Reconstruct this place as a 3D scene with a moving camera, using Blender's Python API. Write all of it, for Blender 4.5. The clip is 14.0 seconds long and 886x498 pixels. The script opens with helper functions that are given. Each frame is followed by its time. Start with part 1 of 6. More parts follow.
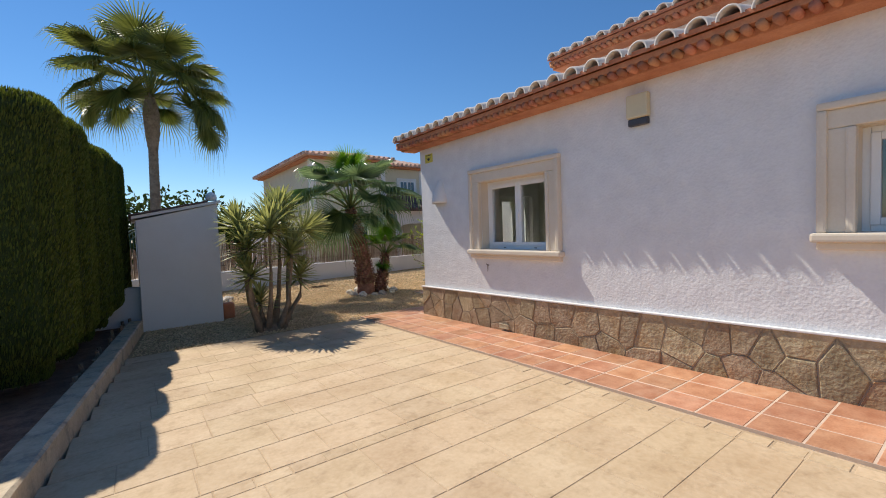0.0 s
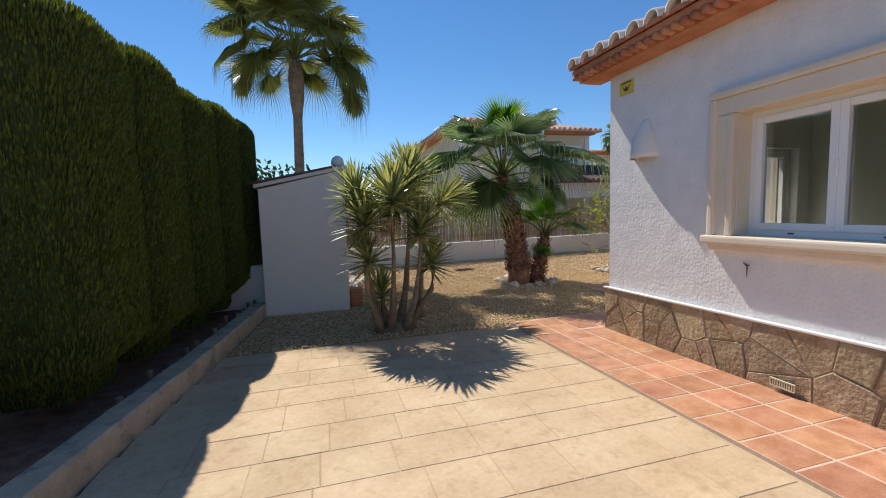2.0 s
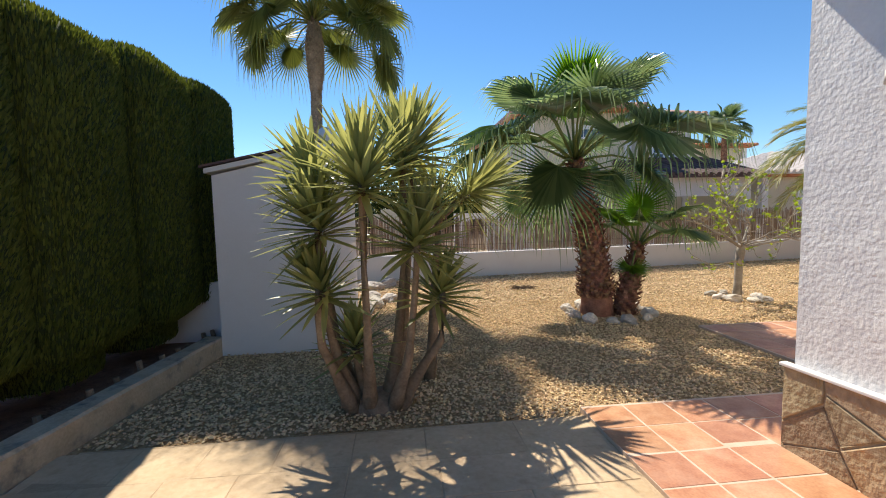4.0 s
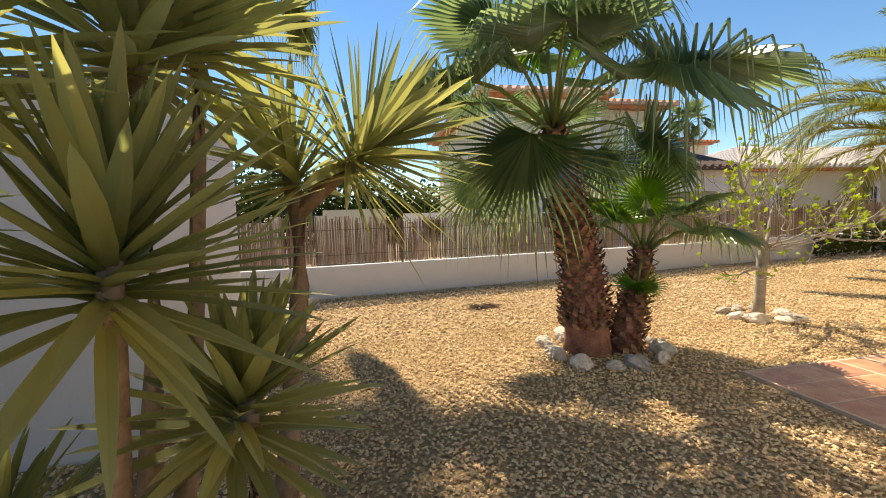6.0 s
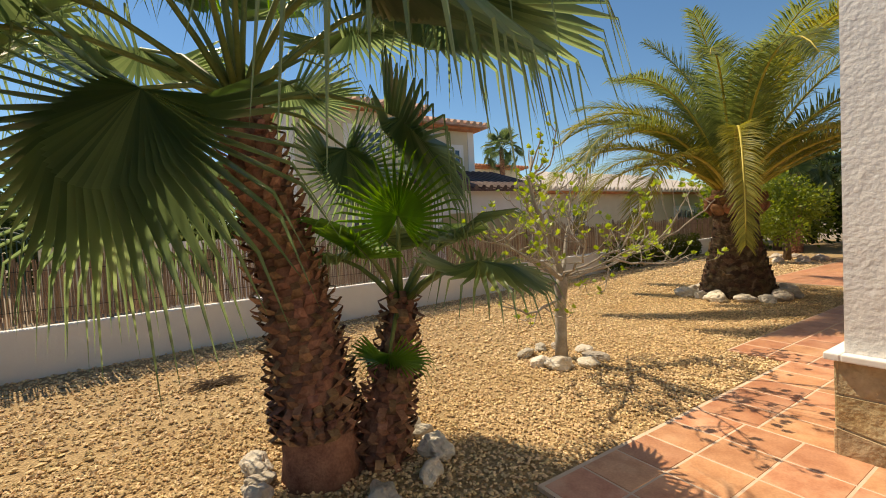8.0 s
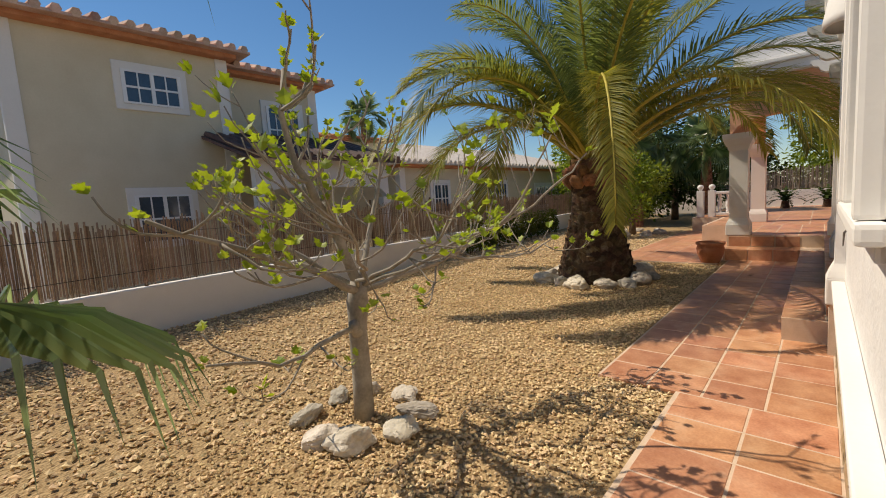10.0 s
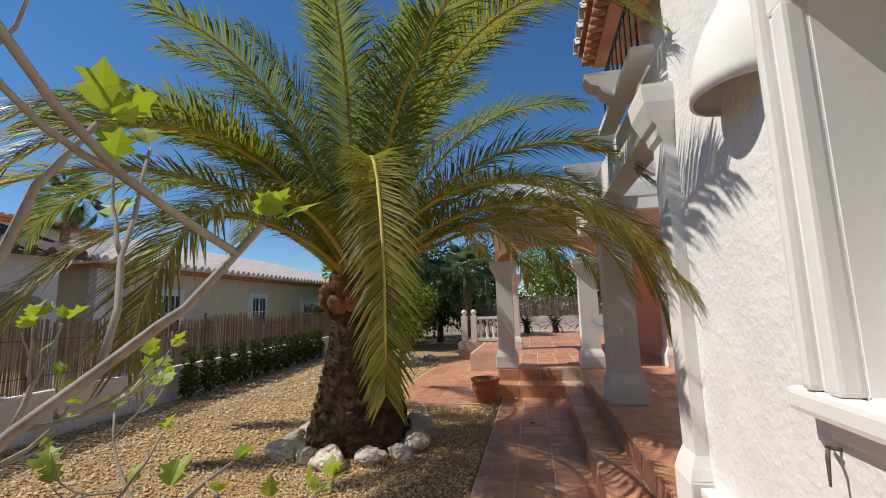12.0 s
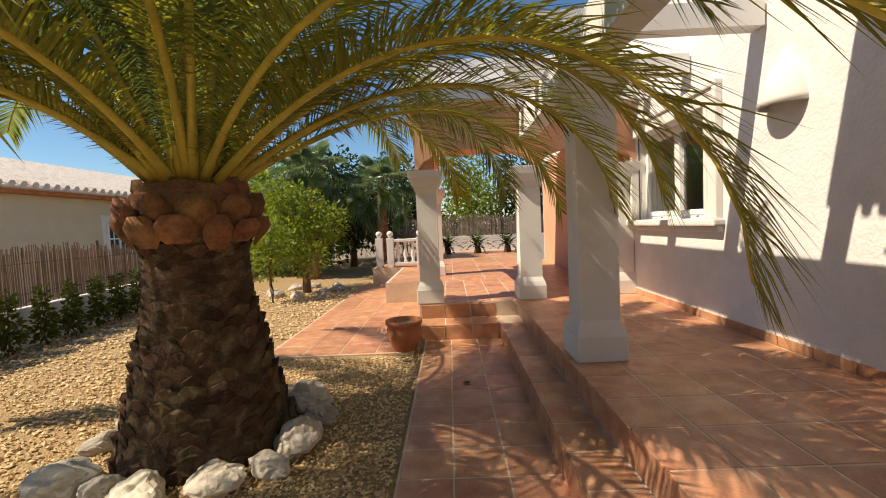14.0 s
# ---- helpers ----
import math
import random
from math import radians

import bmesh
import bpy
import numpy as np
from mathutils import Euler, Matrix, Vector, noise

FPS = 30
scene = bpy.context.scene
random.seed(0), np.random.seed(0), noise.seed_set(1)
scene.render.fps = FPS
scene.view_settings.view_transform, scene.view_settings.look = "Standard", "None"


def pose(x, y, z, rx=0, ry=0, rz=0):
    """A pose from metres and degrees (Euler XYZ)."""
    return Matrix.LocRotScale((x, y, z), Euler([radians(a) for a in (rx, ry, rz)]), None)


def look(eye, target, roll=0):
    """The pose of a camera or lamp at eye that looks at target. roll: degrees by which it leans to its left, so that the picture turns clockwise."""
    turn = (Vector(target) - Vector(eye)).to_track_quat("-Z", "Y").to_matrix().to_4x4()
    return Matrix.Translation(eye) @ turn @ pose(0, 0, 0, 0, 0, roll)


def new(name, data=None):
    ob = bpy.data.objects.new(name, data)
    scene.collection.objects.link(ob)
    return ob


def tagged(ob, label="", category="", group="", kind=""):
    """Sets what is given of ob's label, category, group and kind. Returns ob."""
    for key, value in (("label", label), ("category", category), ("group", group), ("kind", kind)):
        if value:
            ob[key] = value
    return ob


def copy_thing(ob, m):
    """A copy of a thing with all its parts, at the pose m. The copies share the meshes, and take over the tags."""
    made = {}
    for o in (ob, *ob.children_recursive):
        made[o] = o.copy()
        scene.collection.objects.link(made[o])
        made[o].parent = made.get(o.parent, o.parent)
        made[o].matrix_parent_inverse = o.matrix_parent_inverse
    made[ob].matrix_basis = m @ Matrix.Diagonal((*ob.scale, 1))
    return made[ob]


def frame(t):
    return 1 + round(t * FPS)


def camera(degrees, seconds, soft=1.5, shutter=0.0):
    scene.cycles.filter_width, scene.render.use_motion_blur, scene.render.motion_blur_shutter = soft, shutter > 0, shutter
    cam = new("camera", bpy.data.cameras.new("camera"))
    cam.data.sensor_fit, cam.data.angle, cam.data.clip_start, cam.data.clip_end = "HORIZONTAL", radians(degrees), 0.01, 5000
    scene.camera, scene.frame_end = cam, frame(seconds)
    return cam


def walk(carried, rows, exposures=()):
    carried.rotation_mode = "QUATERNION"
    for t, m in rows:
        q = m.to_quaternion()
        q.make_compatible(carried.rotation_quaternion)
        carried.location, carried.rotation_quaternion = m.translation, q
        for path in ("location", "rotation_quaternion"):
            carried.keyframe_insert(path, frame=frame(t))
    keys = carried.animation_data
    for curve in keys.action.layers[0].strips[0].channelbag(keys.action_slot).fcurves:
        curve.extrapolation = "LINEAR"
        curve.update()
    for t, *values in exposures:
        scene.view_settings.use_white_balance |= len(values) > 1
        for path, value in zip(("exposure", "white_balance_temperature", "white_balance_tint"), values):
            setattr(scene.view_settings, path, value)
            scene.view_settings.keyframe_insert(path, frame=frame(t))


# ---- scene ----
cam = camera(92.7, 14.0, 1.0)
PATH = [
    (0, (0.51, 1.447, 1.584), (1.696, 3.055, 1.489), -2.2),
    (0.5, (0.731, 1.921, 1.561), (1.798, 3.608, 1.439), -2.1),
    (1, (0.99, 2.453, 1.537), (1.901, 4.228, 1.388), -1.8),
    (1.5, (1.247, 2.99, 1.516), (1.978, 4.845, 1.347), -1.6),
    (2, (1.486, 3.538, 1.531), (2.032, 5.453, 1.351), -1.7),
    (2.5, (1.82, 4.021, 1.521), (2.196, 5.977, 1.344), -1.7),
    (3, (2.112, 4.603, 1.51), (2.369, 6.579, 1.338), -1.5),
    (3.2, (2.225, 4.834, 1.519), (2.448, 6.814, 1.348), -1.5),
    (5.3, (2.859, 6.969, 1.369), (3.085, 8.951, 1.22), -0.7),
    (5.5, (2.943, 7.157, 1.378), (3.204, 9.134, 1.226), -1.0),
    (6, (3.161, 7.635, 1.388), (3.546, 9.591, 1.234), -1.8),
    (6.5, (3.41, 8.057, 1.397), (3.96, 9.975, 1.251), -2.5),
    (7, (3.804, 8.371, 1.403), (4.546, 10.224, 1.272), -3.1),
    (7.5, (4.249, 8.621, 1.414), (5.167, 10.395, 1.313), -3.4),
    (8, (4.718, 8.896, 1.4), (5.773, 10.594, 1.32), -3.1),
    (8.2, (4.875, 8.957, 1.376), (5.973, 10.627, 1.315), -3.1),
    (10.3, (6.82, 10.039, 1.343), (8.416, 11.227, 1.138), -2.4),
    (10.5, (7.006, 10.146, 1.362), (8.699, 11.201, 1.216), -1.7),
    (11, (7.44, 10.314, 1.402), (9.314, 11.012, 1.433), -0.1),
    (11.5, (7.914, 10.432, 1.43), (9.852, 10.899, 1.594), -0.2),
    (12, (8.355, 10.51, 1.46), (10.295, 10.912, 1.738), -1.6),
    (12.5, (8.815, 10.545, 1.453), (10.746, 10.983, 1.731), -1.4),
    (13, (9.228, 10.642, 1.48), (11.197, 10.989, 1.545), -2.5),
    (13.5, (9.62, 10.654, 1.461), (11.61, 10.853, 1.426), -3.8),
    (14, (10.081, 10.693, 1.498), (12.077, 10.729, 1.384), -2.6),
]
walk(cam, [(t, look(eye, target, roll)) for t, eye, target, roll in PATH],
     [(0, 0.12, 6500, 10), (2.0, 0.16, 6500, 10), (3.2, 0.36, 6600, 10), (5.3, 0.82, 7500, 10), (6.5, 0.78, 8400, 10), (8.2, 0.30, 8600, 10), (10.3, -0.05, 7200, 10), (12.0, -0.05, 6500, 10), (13.0, 0.06, 7100, 10), (14.0, 0.42, 7900, 10)])

# ---------- world, sun, exposure ----------
SUN_TO = Vector((-0.20, 0.75, 1.0)).normalized()
world = bpy.data.worlds.new("sky")
scene.world = world
world.use_nodes = True
wn = world.node_tree.nodes
sky = wn.new("ShaderNodeTexSky")
sky.sky_type = "NISHITA"
sky.sun_disc = False
sky.sun_elevation = math.asin(SUN_TO.z)
sky.sun_rotation = math.atan2(SUN_TO.x, SUN_TO.y)
sky.air_density, sky.dust_density, sky.ozone_density = 1.0, 0.0, 6.0
wn["Background"].inputs["Strength"].default_value = 0.11
rich = wn.new("ShaderNodeHueSaturation")
rich.inputs["Saturation"].default_value = 1.15
world.node_tree.links.new(sky.outputs["Color"], rich.inputs["Color"])
world.node_tree.links.new(rich.outputs["Color"], wn["Background"].inputs["Color"])
sun_data = bpy.data.lights.new("sun", "SUN")
sun_data.energy, sun_data.angle, sun_data.color = 4.6, radians(0.53), (1.0, 0.93, 0.82)
sun_ob = new("sun", sun_data)
sun_ob.matrix_world = look(SUN_TO * 60, (0, 0, 0))
scene.view_settings.exposure = 0.0

# ---------- materials ----------
def nodes_of(m):
    m.use_nodes = True
    return m.node_tree.nodes, m.node_tree.links


def surface(name, dark, light, rough=0.8, scale=4.0, fine=60.0, bump=0.3, bump_dist=0.01, stain=None, stain_scale=1.2,
            stain_amount=0.5, per=None, spec=0.3, vor=0.0, grain=0.35, metallic=0.0, pv=0.25):
    """A weathered surface: two noise scales between two colours, optional stains, optional change from piece to piece."""
    m = bpy.data.materials.new(name)
    n, l = nodes_of(m)
    b = n["Principled BSDF"]
    b.inputs["Roughness"].default_value = rough
    b.inputs["Metallic"].default_value = metallic
    b.inputs["Specular IOR Level"].default_value = spec
    geo = n.new("ShaderNodeNewGeometry")
    big = n.new("ShaderNodeTexNoise")
    big.inputs["Scale"].default_value, big.inputs["Detail"].default_value = scale, 6.0
    small = n.new("ShaderNodeTexNoise")
    small.inputs["Scale"].default_value, small.inputs["Detail"].default_value = fine, 4.0
    l.new(geo.outputs["Position"], big.inputs["Vector"])
    l.new(geo.outputs["Position"], small.inputs["Vector"])
    mixf = n.new("ShaderNodeMix")
    mixf.inputs[0].default_value = grain
    l.new(big.outputs["Fac"], mixf.inputs[2])
    l.new(small.outputs["Fac"], mixf.inputs[3])
    ramp = n.new("ShaderNodeValToRGB")
    ramp.color_ramp.elements[0].position, ramp.color_ramp.elements[1].position = 0.33, 0.68
    ramp.color_ramp.elements[0].color, ramp.color_ramp.elements[1].color = (*dark, 1), (*light, 1)
    l.new(mixf.outputs[0], ramp.inputs["Fac"])
    col = ramp.outputs["Color"]
    if stain:
        sn = n.new("ShaderNodeTexNoise")
        sn.inputs["Scale"].default_value, sn.inputs["Detail"].default_value, sn.inputs["Roughness"].default_value = stain_scale, 8.0, 0.65
        l.new(geo.outputs["Position"], sn.inputs["Vector"])
        sr = n.new("ShaderNodeMapRange")
        sr.inputs["From Min"].default_value, sr.inputs["From Max"].default_value = 0.52, 0.72
        sr.inputs["To Max"].default_value = stain_amount
        l.new(sn.outputs["Fac"], sr.inputs["Value"])
        mx = n.new("ShaderNodeMix")
        mx.data_type = "RGBA"
        l.new(sr.outputs["Result"], mx.inputs[0])
        l.new(col, mx.inputs[6])
        mx.inputs[7].default_value = (*stain, 1)
        col = mx.outputs[2]
    if per:
        hsv = n.new("ShaderNodeHueSaturation")
        if per == "object":
            src = n.new("ShaderNodeObjectInfo").outputs["Random"]
        else:
            src = geo.outputs["Random Per Island"]
        vr = n.new("ShaderNodeMapRange")
        vr.inputs["To Min"].default_value, vr.inputs["To Max"].default_value = 1 - pv, 1 + pv
        l.new(src, vr.inputs["Value"])
        l.new(vr.outputs["Result"], hsv.inputs["Value"])
        hr = n.new("ShaderNodeMapRange")
        hr.inputs["To Min"].default_value, hr.inputs["To Max"].default_value = 0.5 - pv * 0.05, 0.5 + pv * 0.05
        ml = n.new("ShaderNodeMath")
        ml.operation = "MULTIPLY"
        ml.inputs[1].default_value = 7.31
        fr = n.new("ShaderNodeMath")
        fr.operation = "FRACT"
        l.new(src, ml.inputs[0])
        l.new(ml.outputs[0], fr.inputs[0])
        l.new(fr.outputs[0], hr.inputs["Value"])
        l.new(hr.outputs["Result"], hsv.inputs["Hue"])
        l.new(col, hsv.inputs["Color"])
        col = hsv.outputs["Color"]
    l.new(col, b.inputs["Base Color"])
    bp = n.new("ShaderNodeBump")
    bp.inputs["Strength"].default_value, bp.inputs["Distance"].default_value = bump, bump_dist
    if vor:
        vt = n.new("ShaderNodeTexVoronoi")
        vt.inputs["Scale"].default_value = vor
        l.new(geo.outputs["Position"], vt.inputs["Vector"])
        l.new(vt.outputs["Distance"], bp.inputs["Height"])
    else:
        l.new(mixf.outputs[0], bp.inputs["Height"])
    l.new(bp.outputs["Normal"], b.inputs["Normal"])
    return m


def leafy(name, dark, light, back=0.35, rough=0.45, spec=0.5, warm=None):
    """Thin leaves: light passes through them, colour changes from leaf to leaf."""
    m = bpy.data.materials.new(name)
    n, l = nodes_of(m)
    b = n["Principled BSDF"]
    b.inputs["Roughness"].default_value = rough
    b.inputs["Specular IOR Level"].default_value = spec
    geo = n.new("ShaderNodeNewGeometry")
    ramp = n.new("ShaderNodeValToRGB")
    ramp.color_ramp.elements[0].color, ramp.color_ramp.elements[1].color = (*dark, 1), (*light, 1)
    if warm:
        e = ramp.color_ramp.elements.new(0.93)
        e.color = (*light, 1)
        ramp.color_ramp.elements[-1].color = (*warm, 1)
    nz = n.new("ShaderNodeTexNoise")
    nz.inputs["Scale"].default_value = 5.0
    l.new(geo.outputs["Position"], nz.inputs["Vector"])
    mf = n.new("ShaderNodeMix")
    mf.inputs[0].default_value = 0.35
    l.new(geo.outputs["Random Per Island"], mf.inputs[2])
    l.new(nz.outputs["Fac"], mf.inputs[3])
    l.new(mf.outputs[0], ramp.inputs["Fac"])
    l.new(ramp.outputs["Color"], b.inputs["Base Color"])
    tr = n.new("ShaderNodeBsdfTranslucent")
    hs = n.new("ShaderNodeHueSaturation")
    hs.inputs["Hue"].default_value, hs.inputs["Saturation"].default_value, hs.inputs["Value"].default_value = 0.485, 1.15, 1.9
    l.new(ramp.outputs["Color"], hs.inputs["Color"])
    l.new(hs.outputs["Color"], tr.inputs["Color"])
    ms = n.new("ShaderNodeMixShader")
    ms.inputs[0].default_value = back
    l.new(b.outputs[0], ms.inputs[1])
    l.new(tr.outputs[0], ms.inputs[2])
    l.new(ms.outputs[0], n["Material Output"].inputs["Surface"])
    return m


def glassy(name):
    m = bpy.data.materials.new(name)
    n, l = nodes_of(m)
    b = n["Principled BSDF"]
    b.inputs["Base Color"].default_value = (0.92, 0.95, 0.93, 1)
    b.inputs["Roughness"].default_value = 0.01
    b.inputs["Transmission Weight"].default_value = 1.0
    b.inputs["IOR"].default_value = 1.75
    return m


PLASTER = surface("rough_white_plaster", (0.74, 0.73, 0.73), (0.84, 0.83, 0.82), 0.9, 5, 38, 1.0, 0.016, stain=(0.66, 0.64, 0.61), stain_scale=0.7, stain_amount=0.35)
SMOOTH = surface("smooth_white_plaster", (0.76, 0.74, 0.71), (0.82, 0.80, 0.77), 0.85, 3, 50, 0.25, 0.006, stain=(0.60, 0.56, 0.50), stain_scale=1.5, stain_amount=0.3)
CREAM_PAINT = surface("cream_moulding", (0.70, 0.60, 0.47), (0.78, 0.69, 0.57), 0.8, 3, 60, 0.15, 0.004)
SALMON = surface("salmon_paint", (0.66, 0.35, 0.22), (0.74, 0.42, 0.28), 0.85, 2, 50, 0.2, 0.006)
STONE = surface("cladding_stone", (0.26, 0.195, 0.115), (0.52, 0.415, 0.27), 0.85, 7, 32, 1.0, 0.035, stain=(0.34, 0.18, 0.06), stain_scale=3.0, stain_amount=0.6, per="object", pv=0.2)
MORTAR = surface("mortar", (0.30, 0.24, 0.165), (0.43, 0.36, 0.26), 0.95, 10, 90, 0.6, 0.006)
TERRA = surface("terracotta_tile", (0.40, 0.165, 0.085), (0.65, 0.345, 0.20), 0.42, 7, 70, 0.15, 0.003, stain=(0.68, 0.44, 0.29), stain_scale=3.2, stain_amount=0.6, per="object", spec=0.5, pv=0.13)
GROUT = surface("grout", (0.56, 0.42, 0.31), (0.68, 0.53, 0.41), 0.95, 8, 80, 0.4, 0.003)
SLAB = surface("stamped_concrete", (0.48, 0.34, 0.20), (0.64, 0.49, 0.32), 0.75, 2.2, 30, 0.8, 0.012, stain=(0.36, 0.245, 0.14), stain_scale=9.0, stain_amount=0.6, per="object", pv=0.05)
JOINT = surface("slab_joint", (0.37, 0.265, 0.16), (0.60, 0.46, 0.305), 0.95, 2.5, 80, 0.4, 0.004)
SOIL = surface("bed_soil", (0.15, 0.085, 0.055), (0.32, 0.19, 0.13), 1.0, 9, 50, 1.0, 0.03)
KERB = surface("kerb_concrete", (0.42, 0.34, 0.23), (0.62, 0.51, 0.36), 0.9, 6, 50, 0.8, 0.012, stain=(0.11, 0.135, 0.14), stain_scale=5.5, stain_amount=0.9)
# darker than the loose stones: shade in the gaps between them is painted in
GRAVELBED = surface("gravel_bed", (0.27, 0.175, 0.085), (0.52, 0.37, 0.20), 0.95, 40, 120, 1.0, 0.015, vor=48.0)
PEBBLE = surface("gravel_stones", (0.60, 0.42, 0.22), (0.80, 0.615, 0.38), 0.85, 2, 90, 0.3, 0.003, per="island")
ROCK = surface("pale_rocks", (0.42, 0.37, 0.30), (0.66, 0.60, 0.52), 0.9, 7, 40, 0.8, 0.012, stain=(0.30, 0.24, 0.17), stain_scale=4, stain_amount=0.5, per="object")
REED = surface("reed_fence", (0.24, 0.165, 0.11), (0.45, 0.33, 0.24), 0.9, 4, 60, 0.4, 0.004, per="island")
CLAYTILE = surface("roof_clay", (0.40, 0.15, 0.075), (0.58, 0.27, 0.15), 0.85, 5, 50, 0.4, 0.006, per="island")
NBROOF = surface("pale_pink_roof_tile", (0.44, 0.26, 0.19), (0.66, 0.48, 0.40), 0.9, 4, 40, 0.4, 0.006, per="island")
WHITETILE = surface("whitewashed_roof_tile", (0.62, 0.55, 0.49), (0.76, 0.70, 0.64), 0.9, 6, 40, 0.4, 0.006, stain=(0.40, 0.27, 0.19), stain_scale=5.0, stain_amount=0.6)
TRUNK = surface("palm_trunk", (0.16, 0.075, 0.045), (0.42, 0.23, 0.145), 0.95, 9, 60, 1.0, 0.02, per="island", pv=0.4)
DARKTRUNK = surface("date_palm_trunk", (0.045, 0.027, 0.016), (0.135, 0.082, 0.048), 0.95, 9, 60, 1.0, 0.02, stain=(0.30, 0.25, 0.18), stain_scale=7.0, stain_amount=0.55, per="island", pv=0.45)
CUTSTUB = surface("cut_frond_stub", (0.10, 0.05, 0.028), (0.36, 0.16, 0.075), 0.9, 11, 60, 0.9, 0.012, stain=(0.20, 0.15, 0.10), stain_scale=6.0, stain_amount=0.6, per="island", pv=0.4)
TALLTRUNK = surface("weathered_palm_trunk", (0.22, 0.17, 0.12), (0.40, 0.32, 0.24), 0.95, 7, 50, 1.0, 0.012, per="island", pv=0.2)
YTRUNK = surface("yucca_stem", (0.17, 0.12, 0.08), (0.36, 0.27, 0.185), 0.95, 9, 50, 1.0, 0.015)
BARK = surface("pale_fig_bark", (0.22, 0.19, 0.155), (0.41, 0.37, 0.31), 0.9, 9, 60, 0.5, 0.006)
DARKBARK = surface("brown_bark", (0.09, 0.06, 0.04), (0.2, 0.14, 0.09), 0.95, 9, 60, 0.8, 0.01)
PHOENIX = leafy("date_frond_green", (0.058, 0.090, 0.032), (0.20, 0.235, 0.076), 0.48, 0.36, 0.5)
PHOENIXOLD = leafy("old_date_frond", (0.098, 0.115, 0.024), (0.29, 0.282, 0.06), 0.48, 0.45, 0.4, warm=(0.62, 0.46, 0.04))
RACHIS = surface("frond_stalk", (0.36, 0.31, 0.06), (0.60, 0.48, 0.10), 0.5, 4, 40, 0.1, 0.002)
FAN = leafy("fan_leaf_green", (0.080, 0.132, 0.062), (0.235, 0.31, 0.15), 0.52, 0.22, 0.9)
# sunlit copy of the fan leaf: sun on the tall palm is in its yellower colour
FANLIGHT = leafy("sunlit_fan_leaf", (0.085, 0.115, 0.030), (0.24, 0.27, 0.085), 0.45, 0.35, 0.5)
FANYOUNG = leafy("young_fan_leaf", (0.10, 0.22, 0.03), (0.16, 0.30, 0.05), 0.40, 0.4, 0.4)
FANSTALK = surface("fan_stalk", (0.13, 0.18, 0.05), (0.24, 0.27, 0.09), 0.5, 4, 40, 0.1, 0.002)
YUCCA = leafy("yucca_leaf", (0.130, 0.154, 0.065), (0.375, 0.388, 0.147), 0.39, 0.40, 0.5, warm=(0.40, 0.33, 0.15))
CYPRESS = leafy("cypress_spray", (0.046, 0.066, 0.014), (0.135, 0.165, 0.034), 0.25, 0.7, 0.2)
# near-black green: the shade deep inside the hedge, put into the core's colour
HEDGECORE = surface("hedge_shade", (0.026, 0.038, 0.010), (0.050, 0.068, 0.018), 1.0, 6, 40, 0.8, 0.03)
FIGLEAF = leafy("fig_leaf", (0.17, 0.25, 0.035), (0.30, 0.38, 0.07), 0.36, 0.5, 0.35)
BUSHLEAF = leafy("citrus_leaf", (0.08, 0.13, 0.02), (0.24, 0.30, 0.05), 0.35, 0.5, 0.4)
PINE = leafy("pine_green", (0.022, 0.038, 0.012), (0.060, 0.085, 0.026), 0.2, 0.9, 0.05)
PVC = surface("white_window_frame", (0.80, 0.80, 0.80), (0.85, 0.85, 0.85), 0.35, 3, 40, 0.02, 0.001, spec=0.5)
GLASS = glassy("window_glass")
ROOM = surface("room_wall", (0.78, 0.77, 0.70), (0.84, 0.83, 0.76), 0.9, 3, 40, 0.05, 0.002)
METAL = surface("black_iron", (0.02, 0.02, 0.02), (0.04, 0.04, 0.04), 0.5, 8, 50, 0.2, 0.002, metallic=0.6)
RUST = surface("grey_rusty_iron", (0.10, 0.085, 0.075), (0.22, 0.18, 0.15), 0.7, 12, 60, 0.3, 0.002, metallic=0.3)
GREENIRON = surface("green_iron", (0.02, 0.06, 0.045), (0.03, 0.08, 0.06), 0.5, 8, 50, 0.2, 0.002)
POT = surface("terracotta_pot", (0.36, 0.13, 0.065), (0.52, 0.22, 0.12), 0.8, 6, 50, 0.3, 0.004)
YELLOW = surface("yellow_sign", (0.62, 0.52, 0.06), (0.68, 0.58, 0.08), 0.5, 3, 40, 0.02, 0.001)
INK = surface("black_print", (0.03, 0.03, 0.03), (0.05, 0.05, 0.05), 0.6, 3, 40, 0.02, 0.001)
BOXCREAM = surface("cream_plastic", (0.66, 0.58, 0.38), (0.72, 0.64, 0.44), 0.45, 3, 40, 0.03, 0.001)
DARKPLASTIC = surface("dark_plastic", (0.06, 0.06, 0.07), (0.09, 0.09, 0.10), 0.4, 3, 40, 0.03, 0.001)
NBCREAM = surface("neighbour_cream_wall", (0.62, 0.55, 0.40), (0.70, 0.63, 0.48), 0.9, 2, 30, 0.3, 0.008)
NBDARK = surface("dark_tile_roof", (0.09, 0.06, 0.055), (0.17, 0.11, 0.10), 0.8, 5, 40, 0.4, 0.006, per="island")
ASPHALT = surface("far_ground", (0.20, 0.16, 0.11), (0.30, 0.24, 0.17), 0.95, 0.5, 20, 0.3, 0.01)

# ---------- mesh helpers ----------
def part(name, bm, mat, parent=None, label="", smooth=False):
    me = bpy.data.meshes.new(name)
    bm.to_mesh(me)
    bm.free()
    if smooth:
        for p in me.polygons:
            p.use_smooth = True
    me.materials.append(mat)
    ob = new(name, me)
    if parent:
        ob.parent = parent
    if label:
        ob["label"] = label
    return ob


